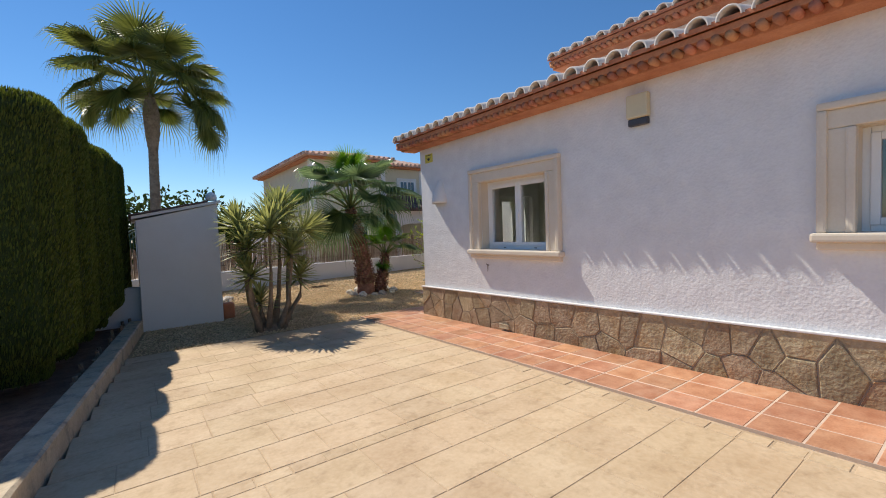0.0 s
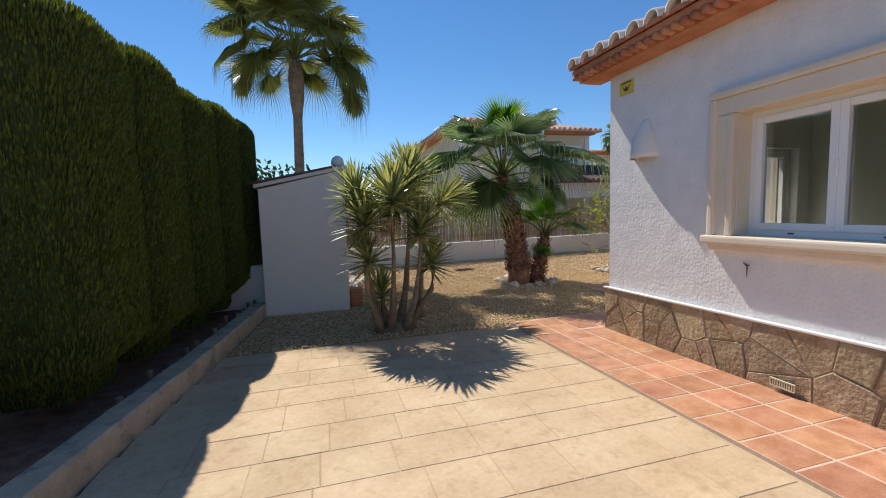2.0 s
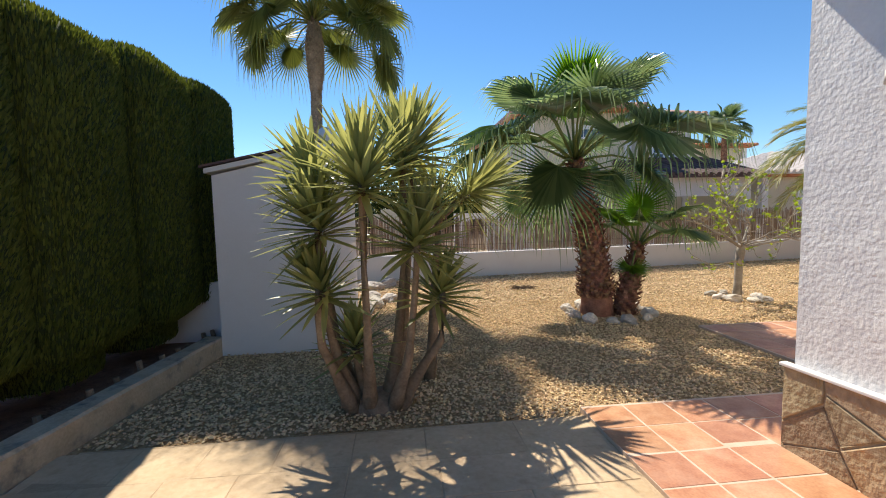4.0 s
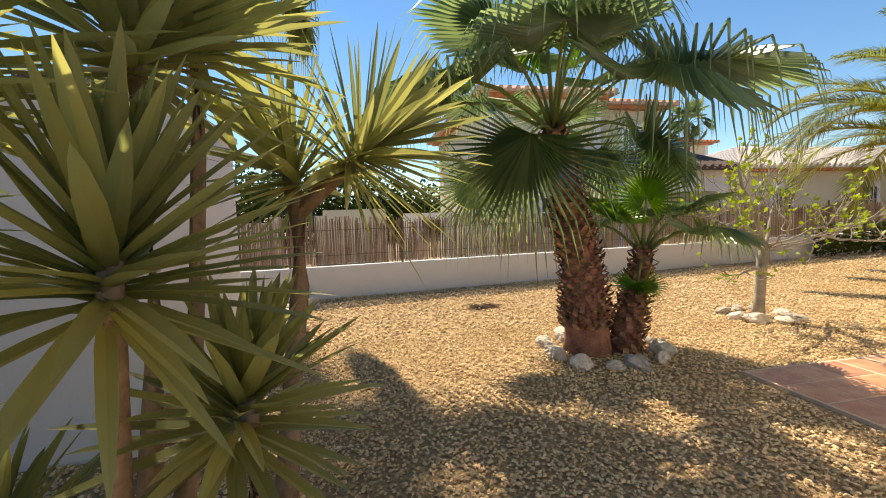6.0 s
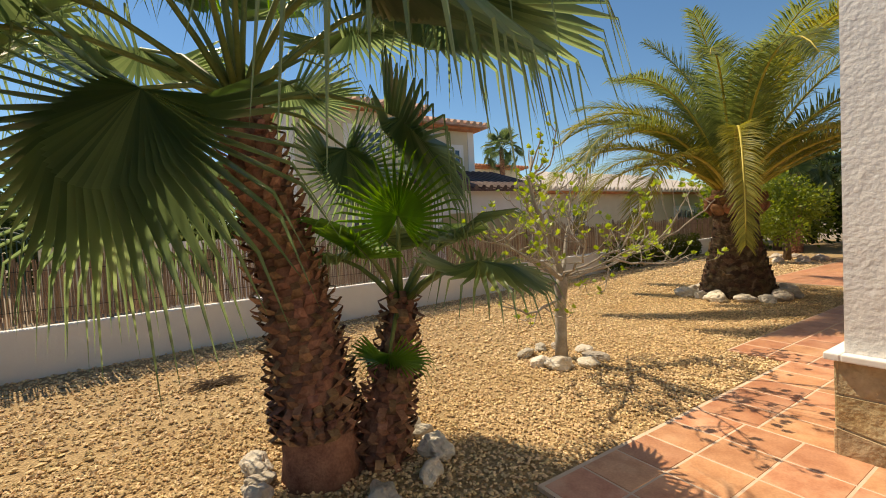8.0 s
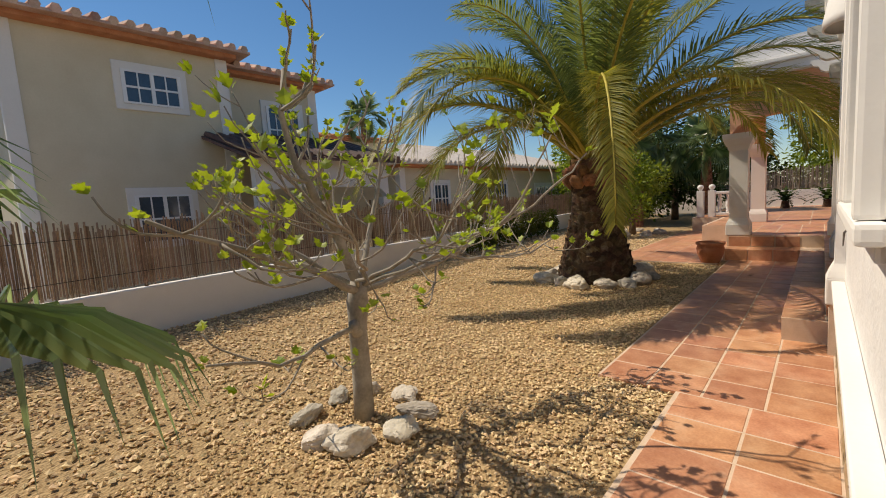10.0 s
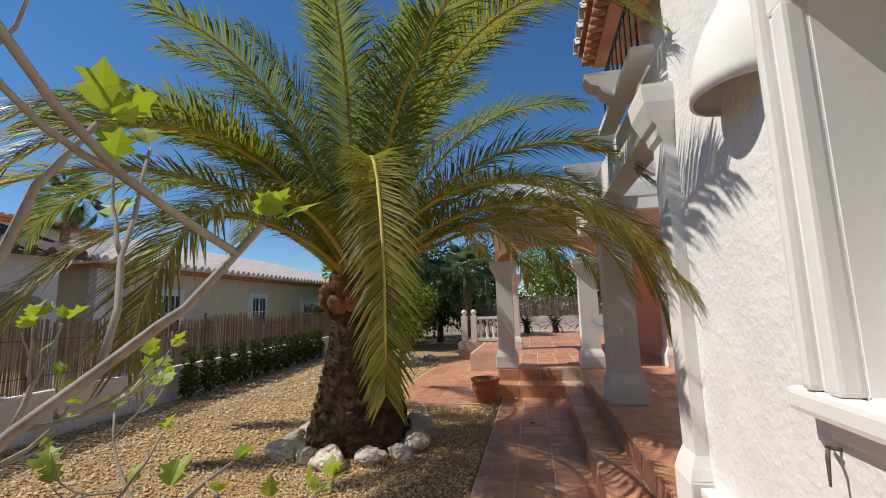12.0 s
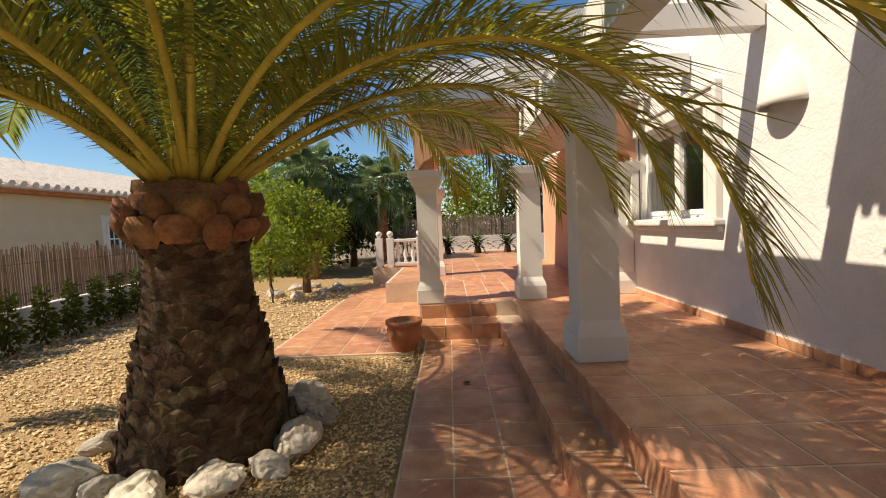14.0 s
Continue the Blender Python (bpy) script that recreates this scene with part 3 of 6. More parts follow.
# ---------- porch ----------
PF = 0.41
S1 = 0.205
bm = bmesh.new()
box(bm, (10.725, 8.10, -0.2), (15.9, 9.80, PF - 0.0022))
box(bm, (15.9, 8.10, -0.2), (27.0, 11.16, PF - 0.0022))
box(bm, (18.3, 11.16, -0.2), (21.3, 12.0, PF - 0.0022))
box(bm, (21.3, 11.16, -0.2), (27.0, 12.8, PF - 0.0022))
porch_floor = tagged(part("porch_floor", bm, GROUT), "raised porch floor paved with terracotta tiles", "floor", "", "structure")
bm = bmesh.new()
box(bm, (10.99, 9.80, -0.2), (15.9, 10.09, S1 - 0.0022))
box(bm, (15.47, 10.09, -0.2), (15.9, 11.16, S1 - 0.0022))
porch_step = tagged(part("porch_step", bm, GROUT), "terracotta tiled step up to the porch", "step", "", "structure")
bm = bmesh.new()
box(bm, (3.832, -7.0, -0.2), (WX - 0.03, 8.2, 0.0305))
box(bm, (3.832, 8.2, -0.2), (WX - 0.03, 8.60, 0.0305))
for v in bm.verts:
    if v.co.z > 0:
        v.co.z += slope(v.co.y)
box(bm, (WX - 0.03, HY + 0.03, -0.2), (GX - 0.03, 8.60, 0.0305))
strip_bed = tagged(part("path_house", bm, GROUT), "terracotta tiled path along the villa wall", "path", "", "structure")
bm = bmesh.new()
box(bm, (6.26, 8.62, -0.2), (GX - 0.03, 10.55, 0.0135))
box(bm, (GX - 0.03, NY + 0.03, -0.2), (9.5, 10.55, 0.0135))
box(bm, (9.5, NY + 0.03, -0.2), (15.47, 11.07, 0.0135))
path_bed = tagged(part("path_garden", bm, GROUT), "terracotta tiled garden path beside the gravel", "path", "", "structure")
bm = bmesh.new()
box(bm, (15.0, 11.18, -0.2), (21.29, 13.0, 0.008))
side_bed = tagged(part("path_side", bm, GROUT), "red terracotta paved walk beside the porch", "path", "", "structure")


def pillar(at, top, w=0.29, cap=True, label="square white plastered pillar with stepped base", thin=1.0):
    p = thing("pillar", label, "pillar", at, "porch pillars")
    b = w / 2 + 0.045
    h = top - at[2]
    boxpart("base", (-b * thin, -b, 0), (b * thin, b, 0.20), SMOOTH, p, "", 0.012)
    v, f = [], []
    prof = [(b - 0.005, 0.20), (b - 0.02, 0.25), (w / 2 + 0.008, 0.29), (w / 2, 0.31), (w / 2, h - 0.30), (w / 2 + 0.02, h - 0.27), (w / 2 + 0.03, h - 0.22)]
    if cap:
        prof += [(w / 2 + 0.05, h - 0.20), (w / 2 + 0.09, h - 0.10), (w / 2 + 0.10, h - 0.02), (w / 2 + 0.10, h)]
    else:
        prof = prof[:5] + [(w / 2, h)]
    for r, z in prof:
        for sx, sy in ((-1, -1), (1, -1), (1, 1), (-1, 1)):
            v.append((sx * r * thin, sy * r, z))
    for i in range(len(prof) - 1):
        for k in range(4):
            k2 = (k + 1) % 4
            f.append((i * 4 + k, i * 4 + k2, (i + 1) * 4 + k2, (i + 1) * 4 + k))
    f.append(tuple((len(prof) - 1) * 4 + k for k in range(4)))
    soup("shaft", v, f, SMOOTH, p)
    return p


pillar((13.42, 9.58, PF), 2.62, 0.30, True)
pillar((16.10, 9.58, PF), 2.25, 0.30)
pillar((16.08, 11.00, PF), 2.25, 0.28)
pillar((19.3, 11.00, PF), 2.25, 0.28)
pillar((16.2, 8.24, PF), 2.25, 0.26)
pillar((10.815, 9.63, PF), 2.62, 0.30, True, "slim white pilaster at the end of the garden wall", 0.62)

# covered bay with salmon soffit and arches
def arch_wall(name, along, c0, c1, s0, s1, spring, top, mat, label):
    """A lintel wall with a flat arch cut in its underside."""
    v, f = [], []
    n = 14
    for c in (c0, c1):
        for i in range(n + 1):
            t = i / n
            s = s0 + (s1 - s0) * t
            edge = min(t, 1 - t) * (s1 - s0)
            z = spring + 0.30 * (1 - (1 - min(1.0, edge / 0.75)) ** 2) ** 0.5 if edge < 0.75 else spring + 0.30
            for h in (z, top):
                v.append((c, s, h) if along == "y" else (s, c, h))
    m = 2 * (n + 1)
    for i in range(n):
        a = 2 * i
        f += [(a, a + 2, a + 3, a + 1), (m + a, m + a + 1, m + a + 3, m + a + 2), (a, m + a, m + a + 2, a + 2), (a + 1, a + 3, m + a + 3, m + a + 1)]
    f += [(0, 1, m + 1, m), (2 * n, m + 2 * n, m + 2 * n + 1, 2 * n + 1)]
    return tagged(soup(name, v, f, mat), label, "arch", "", "structure")


arch_wall("arch_bay_west", "y", 15.97, 16.22, 9.44, 11.14, 2.22, 3.15, SALMON, "salmon painted flat arch of the covered porch")
arch_wall("arch_bay_north", "x", 10.88, 11.13, 16.22, 19.3, 2.22, 3.15, SALMON, "salmon painted arch between the porch pillars")
arch_wall("arch_bay_inner", "y", 15.99, 16.2, 8.10, 9.43, 2.22, 3.15, SALMON, "salmon painted inner arch of the porch")
bm = bmesh.new()
box(bm, (16.22, 8.10, 3.0), (19.5, 10.88, 3.14))
tagged(part("ceiling_bay", bm, SALMON), "salmon ceiling of the covered porch bay", "ceiling", "", "structure")
wall_mesh("wall_bay", SALMON, "y", 8.101, 8.16, 16.4, 21.5, PF, 3.0, [], None, "salmon painted wall inside the covered bay")
bm = bmesh.new()
box(bm, (15.85, 8.1, 3.15), (19.8, 11.30, 3.32), 0.03)
box(bm, (15.80, 8.1, 3.32), (19.85, 11.36, 3.40), 0.02)
tagged(part("cornice_bay", bm, SMOOTH), "white moulded cornice above the covered bay", "cornice", "", "structure")
wall_mesh("parapet_bay", PLASTER, "x", 16.0, 16.2, 8.1, 11.1, 3.40, 3.75, [], None, "low white parapet of the roof terrace")

# pergola over the open porch
pergola = thing("pergola", "white pergola with carved beam ends resting on the pillars", "pergola", (0, 0, 0))
boxpart("main_beam", (10.74, 9.47, 2.62), (16.0, 9.69, 2.97), SMOOTH, pergola, "", 0.015)


def rafter(x):
    v, f = [], []
    prof = [(8.12, 2.97), (9.86, 2.97), (9.92, 3.01), (9.94, 3.06), (10.0, 3.08), (10.04, 3.13), (10.04, 3.17), (8.12, 3.17)]
    for dx in (-0.075, 0.075):
        v += [(x + dx, y, z) for y, z in prof]
    k = len(prof)
    f += [tuple(range(k)), tuple(range(k, 2 * k))[::-1]]
    f += [(i, i + k, (i + 1) % k + k, (i + 1) % k) for i in range(k)]
    soup("rafter", v, f, SMOOTH, pergola)


for x in (11.55, 12.6, 13.65, 14.7, 15.6):
    rafter(x)

# upper storey beyond the pergola with terrace rail
wall_mesh("wall_upper_garden", PLASTER, "y", 9.15, 9.40, 8.0, 12.25, 3.72, 4.0, [], None, "white wall under the garden eave")
wall_mesh("wall_upper_end", PLASTER, "x", 12.0, 12.25, 8.1, 9.15, 3.2, 4.0, [], None, "white end wall under the garden eave")
wall_mesh("wall_upper_low", PLASTER, "y", 9.15, 9.40, 10.75, 12.25, 3.2, 3.72, [], None, "white wall above the pergola")
eave_run("roof_garden", "clay tile eave with whitewashed tile ends above the garden wall", 9.95, 7.2, 12.55, 3.95, 0.10, 1.2, "x", -1)
rail = thing("terrace_rail", "thin black iron rail above the pergola", "railing", (0, 0, 0))
v, f = [], []
tube(v, f, [(10.95, 9.78, 3.46), (12.2, 9.78, 3.46)], [0.014, 0.014], 6)
soup("handrail", v, f, METAL, rail)
for k in range(9):
    v, f = [], []
    tube(v, f, [(11.0 + k * 0.145, 9.78, 3.0), (11.0 + k * 0.145, 9.78, 3.46)], [0.008, 0.008], 5)
    soup("baluster", v, f, METAL, rail)
boxpart("sill_beam", (10.95, 9.70, 2.975), (12.25, 9.84, 3.02), SMOOTH, rail)


def sconce(at, rz, label="half-dome white plaster wall light", w=0.20, h=0.42):
    """Half bell against the wall, open below."""
    s = thing("wall_light", label, "wall light", at, "wall lights", rz=rz)
    v, f = [], []
    prof = [(w, 0.0), (w * 0.98, 0.05), (w * 0.86, 0.16), (w * 0.62, 0.27), (w * 0.34, 0.35), (w * 0.24, 0.38), (w * 0.20, h), (0.001, h + 0.005)]
    n = 18
    for q, off in ((0, 0.0), (1, 0.012)):
        for r, z in prof:
            for k in range(n + 1):
                t = math.pi * k / n
                rr = max(0.001, r - off)
                v.append((rr * math.cos(t), rr * math.sin(t) * 0.9, z - (off if z > 0.3 else 0)))
    m = n + 1
    L = len(prof)
    for q in (0, L):
        for i in range(L - 1):
            for k in range(n):
                a = (q + i) * m + k
                f.append((a, a + 1, a + m + 1, a + m))
    for k in range(n):
        f.append((k, L * m + k, L * m + k + 1, k + 1))
    soup("shade", v, f, SMOOTH, s, "", True)
    v, f = [], []
    tube(v, f, [(0, 0.06, 0.10), (0, 0.06, 0.2)], [0.025, 0.03], 8)
    soup("bulb", v, f, PVC, s)
    return s


sconce((10.00, NY, 2.20), 0, "half-dome white plaster wall light", 0.185, 0.42)
sconce((13.38, 8.10, 2.28), 0)
sconce((WX, 7.30, 2.02), 90, "half-dome white wall light in shadow and sun", 0.17, 0.40)

# small things on the front wall
sign = thing("alarm_sign", "small yellow metal sign with black bird-like mark", "sign", (WX - 0.006, 7.60, 2.83))
boxpart("plate", (-0.004, -0.11, -0.075), (0.004, 0.11, 0.075), YELLOW, sign, "", 0.002)
v = [(-0.006, y, z) for y, z in ((0.07, 0.03), (0.02, -0.01), (0.0, 0.02), (-0.02, -0.01), (-0.07, 0.03), (-0.03, -0.03), (0.0, -0.045), (0.03, -0.03))]
soup("mark", v, [tuple(range(8))], INK, sign)
boxpart("lettering_bar", (-0.0065, -0.08, 0.045), (-0.005, 0.08, 0.058), INK, sign, "", 0)
alarm = thing("alarm_box", "cream plastic alarm siren box with dark lower part", "alarm box", (WX, 3.77, 2.57))
bm = bmesh.new()
box(bm, (-0.075, -0.115, 0.075), (0.0, 0.115, 0.32), 0.02)
part("cover", bm, BOXCREAM, alarm)
bm = bmesh.new()
box(bm, (-0.060, -0.105, 0.0), (0.0, 0.105, 0.075), 0.018)
part("siren_lens", bm, DARKPLASTIC, alarm, "dark smoked lens")
vent = thing("vent_grille", "small cream ventilation grille in the stone base", "vent", (WX - 0.06, 5.80, 0.15))
boxpart("backing", (-0.002, -0.085, -0.03), (0.01, 0.085, 0.03), DARKPLASTIC, vent, "", 0)
for z in (-0.03, 0.024):
    boxpart("frame", (-0.012, -0.09, z), (0.002, 0.09, z + 0.008), BOXCREAM, vent, "", 0)
for k in range(11):
    boxpart("slat", (-0.010, -0.09 + k * 0.0172, -0.022), (0.0, -0.082 + k * 0.0172, 0.024), BOXCREAM, vent, "", 0)
for at, rz in (((WX, 6.14, 1.0), 180), ((9.75, NY, 1.04), 90)):
    hook = thing("shutter_hook", "small rusty iron shutter catch on the wall", "hook", at, rz=rz)
    v, f = [], []
    tube(v, f, [(-0.005, 0, 0.012), (0.03, 0, 0.018), (0.045, 0.02, 0.0), (0.048, 0.02, -0.075)], [0.006, 0.006, 0.006, 0.003], 6)
    tube(v, f, [(0.03, -0.025, 0.035), (0.03, 0.0, 0.018), (0.036, 0.015, 0.03)], [0.005, 0.008, 0.004], 6)
    soup("iron", v, f, RUST, hook)

# ---------- shed ----------
shed = thing("shed", "small whitewashed garden shed with sloping top", "shed", (0, 0, 0))
X0, X1, Y0, Y1 = 0.60, 1.86, 10.42, 12.6
v, f = [], []
for y in (Y0, Y1):
    v += [(X0, y, -0.1), (X1, y, -0.1), (X1, y, 2.22), (X0, y, 1.93)]
f = [(0, 1, 2, 3), (4, 7, 6, 5), (0, 4, 5, 1), (1, 5, 6, 2), (2, 6, 7, 3), (3, 7, 4, 0)]
soup("wall", v, f, SMOOTH, shed)
v = []
for y in (Y0 - 0.04, Y1 + 0.04):
    v += [(X0 - 0.06, y, 1.95), (X1 + 0.05, y, 2.235), (X1 + 0.05, y, 2.29), (X0 - 0.06, y, 2.00)]
soup("roof_slab", v, f, SMOOTH, shed, "white coping slab")
v = []
for y in (Y0 - 0.06, Y1):
    v += [(X0 - 0.1, y, 2.005), (X1 - 0.15, y, 2.255), (X1 - 0.15, y, 2.28), (X0 - 0.1, y, 2.03)]
soup("roof_edge", v, f, NBDARK, shed, "dark tiled edge")
lathe("finial", [(0.09, 0), (0.10, 0.05), (0.085, 0.11), (0.04, 0.15), (0.002, 0.16)], SMOOTH, shed, "rounded knob", 14, (X1 - 0.08, Y0 + 0.06, 2.285))
wall_mesh("wall_boundary_west", SMOOTH, "x", -3.3, -3.1, -9, 15.0, -0.3, 1.2, [], None, "low white boundary wall behind the hedge")
wall_mesh("wall_hedge_end", SMOOTH, "y", 10.75, 10.9, -3.1, 0.6, -0.2, 0.75, [], None, "low white wall joining hedge and shed")
pot0 = thing("clay_block", "old red clay pot lying beside the shed", "pot", (1.98, 10.62, 0.0))
boxpart("clay_body", (-0.10, -0.10, 0.0), (0.10, 0.10, 0.30), POT, pot0, "", 0.03)

# ---------- boundary wall and reed fence ----------
bm = bmesh.new()
ang = math.atan(0.12)
LW = 33.0
box(bm, (0, 0, -0.3), (LW, 0.18, 0.56), 0.015)
ob = part("wall_boundary", bm, SMOOTH)
ob.matrix_world = pose(-2.5, fence_y(-2.5), 0, 0, 0, math.degrees(ang))
tagged(ob, "low white plastered boundary wall behind the gravel", "wall", "", "structure")
fence = thing("reed_fence", "brown reed screen fence standing on the white wall", "fence", (-2.5, fence_y(-2.5), 0), rz=math.degrees(ang))
v, f = [], []
x = 0.0
while x < LW:
    n = len(v)
    w = rnd(0.010, 0.022)
    h = 1.40 + 0.05 * math.sin(x * 1.7) + rnd(-0.09, 0.06)
    y = 0.09 + rnd(-0.018, 0.018)
    l = rnd(-0.02, 0.02)
    z0 = 0.565 + rnd(0.0, 0.05)
    v += [(x, y, z0), (x + w, y, z0), (x + w / 2, y - w * 0.6, z0), (x + l, y, h), (x + w + l, y, h), (x + w / 2 + l, y - w * 0.6, h)]
    f += [(n, n + 2, n + 5, n + 3), (n + 2, n + 1, n + 4, n + 5), (n + 1, n, n + 3, n + 4)]
    x += w * rnd(0.75, 1.45)
soup("reed", v, f, REED, fence)["kind"] = "stuff"
for z in (0.75, 1.2):
    v, f = [], []
    tube(v, f, [(i * 1.5, 0.065, z + 0.01 * math.sin(i * 2.1)) for i in range(23)], [0.003] * 23, 5)
    soup("wire", v, f, METAL, fence)
for k in range(17):
    v, f = [], []
    tube(v, f, [(k * 2 + 0.5, 0.12, 0.55), (k * 2 + 0.5, 0.12, 1.5)], [0.022, 0.022], 8)
    soup("post", v, f, DARKBARK, fence)

# ---------- plants ----------
def fan_leaf(base, hub, out, radius, droop, mat, parent, seed, web=0.42, half_spread=150, face=None):
    """A palmate leaf on a stalk: pleated blade, free drooping tips."""
    r = random.Random(seed)
    base, hub, out = Vector(base), Vector(hub), Vector(out).normalized()
    v, f = [], []
    mid = (base + hub) / 2 + Vector((0, 0, 0.10 * (hub - base).length))
    tube(v, f, [base, (base + mid) / 2 + Vector((0, 0, 0.02)), mid, hub], [0.024, 0.018, 0.015, 0.010], 5)
    soup("fan_stalk", v, f, FANSTALK, parent, "", True)
    side = out.cross(Vector((0, 0, 1)))
    if side.length < 0.1:
        side = Vector((1, 0, 0))
    side.normalize()
    nrm = side.cross(out).normalized()
    if face:
        nrm = (Vector(face) - out * out.dot(Vector(face))).normalized()
        side = out.cross(nrm).normalized()
    n = 46 if radius > 0.5 else 34
    spread = radians(half_spread)
    v, f = [], []
    edge = []
    half = spread / n
    for k in range(n + 1):
        a = -spread + 2 * spread * k / n
        d = out * math.cos(a) + side * math.sin(a)
        rr = radius * (web + 0.06 * math.cos(a))
        p = hub + d * rr + nrm * (0.10 * radius * math.cos(a * 1.3)) - Vector((0, 0, droop * radius * 0.22))
        edge.append(p)
    for k in range(n):
        a = -spread + 2 * spread * (k + 0.5) / n
        d = out * math.cos(a) + side * math.sin(a)
        L = radius * (0.80 + 0.22 * math.cos(a * 0.55)) * r.uniform(0.92, 1.06)
        e0, e1 = edge[k], edge[k + 1]
        c = (e0 + e1) / 2 + nrm * 0.050 * radius / 0.6
        sag = Vector((0, 0, -1)) * droop * radius
        m = hub + d * (L * 0.80) + nrm * 0.04 * radius + sag * r.uniform(0.12, 0.20)
        t = hub + d * (L * (1.0 - 0.12 * droop)) + sag * r.uniform(0.35, 0.95)
        w = (e1 - e0) * 0.25
        i = len(v)
        v += [tuple(hub), tuple(e0), tuple(c), tuple(e1), tuple(m - w), tuple(m + nrm * 0.008), tuple(m + w), tuple(t)]
        f += [(i, i + 1, i + 2), (i, i + 2, i + 3), (i + 1, i + 4, i + 5, i + 2), (i + 2, i + 5, i + 6, i + 3), (i + 4, i + 7, i + 5), (i + 5, i + 7, i + 6)]
    soup("fan_blade", v, f, mat, parent)


def scaly_trunk(name, path, radii, mat, parent, scale=0.09, rows=None, stub=0.75, seed=1, tip=None, first=0.02):
    """A palm trunk with the cut leaf bases standing off it as overlapping scales."""
    r = random.Random(seed)
    v, f = [], []
    tube(v, f, path, radii, 16)
    core = soup(name, v, f, mat, parent, "", True)
    pts = [Vector(p) for p in path]
    seglen = [(b - a).length for a, b in zip(pts, pts[1:])]
    total = sum(seglen)
    v, f = [], []
    z, row = first, 0
    while z < total:
        q, i = z, 0
        while i < len(seglen) - 1 and q > seglen[i]:
            q -= seglen[i]
            i += 1
        t = q / seglen[i]
        c = pts[i].lerp(pts[i + 1], t)
        ax = (pts[i + 1] - pts[i]).normalized()
        rad = radii[i] * (1 - t) + radii[i + 1] * t
        n = max(6, int(2 * math.pi * rad / (scale * 1.15)))
        s1 = ax.cross(Vector((0.3, 1, 0))).normalized()
        s2 = ax.cross(s1)
        for k in range(n):
            a = 2 * math.pi * (k + 0.5 * (row % 2)) / n + r.uniform(-0.06, 0.06)
            d = s1 * math.cos(a) + s2 * math.sin(a)
            tn = ax.cross(d)
            w = scale * r.uniform(0.42, 0.6)
            h = scale * r.uniform(0.7, 1.1)
            o = stub * scale * r.uniform(0.5, 1.25)
            p = c + d * (rad * 0.97)
            j = len(v)
            v += [tuple(p - tn * w), tuple(p + tn * w), tuple(p + d * o + ax * h * 0.75 + tn * w * 0.55), tuple(p + d * o + ax * h * 0.75 - tn * w * 0.55),
                  tuple(p + ax * h * 1.15 + tn * w * 0.6), tuple(p + ax * h * 1.15 - tn * w * 0.6), tuple(p + d * o * 0.75 + ax * h * 0.25)]
            f += [(j, j + 1, j + 6), (j, j + 6, j + 3), (j + 6, j + 1, j + 2), (j + 6, j + 2, j + 3), (j + 3, j + 2, j + 4, j + 5)]
        z += scale * (0.72 if z > first + 0.12 or first < 0.3 else 0.35)
        row += 1
    soup("bark", v, f, mat, core)["kind"] = "stuff"
    return core


def washingtonia(at, path, radii, crown, fans, label, seed, web=0.31):
    p = thing("fan_palm", label, "palm", at, "fan palms")
    scaly_trunk("trunk", path, radii, TALLTRUNK if seed == 7 else TRUNK, p, 0.05 if seed == 7 else 0.085, stub=0.85 if seed in (3, 5) else 0.30, seed=seed, first=0.36 if seed == 3 else 0.05)
    for i, (az, el, stalk, rad, droop, m) in enumerate(fans):
        d = Vector((math.cos(radians(az)) * math.cos(radians(el)), math.sin(radians(az)) * math.cos(radians(el)), math.sin(radians(el))))
        base = Vector(crown) + d * 0.05
        hub = Vector(crown) + d * stalk
        oel, oaz, face = radians(el - (10 + 48 * (1 - el / 90))), az, None
        if seed == 3 and i == 0:
            oel, oaz, face = radians(-70), 155, (-0.55, -0.78, 0.30)
        out = Vector((math.cos(radians(oaz)) * math.cos(oel), math.sin(radians(oaz)) * math.cos(oel), math.sin(oel)))
        fan_leaf(base, hub, out, rad, droop, m, p, seed * 100 + i, web, 118 if face else 150, face)
    return p


def fan_ring(seed, n, els, stalk, rad, mat=FAN):
    r = random.Random(seed)
    out = []
    for i in range(n):
        el = els[0] + (els[1] - els[0]) * i / max(1, n - 1) + r.uniform(-6, 6)
        out.append((i * 137.5 + r.uniform(-12, 12), el, stalk * r.uniform(0.85, 1.15), rad * r.uniform(0.88, 1.1), 0.30 + 0.55 * max(0, (55 - el) / 80) * r.uniform(0.8, 1.2), mat))
    return out


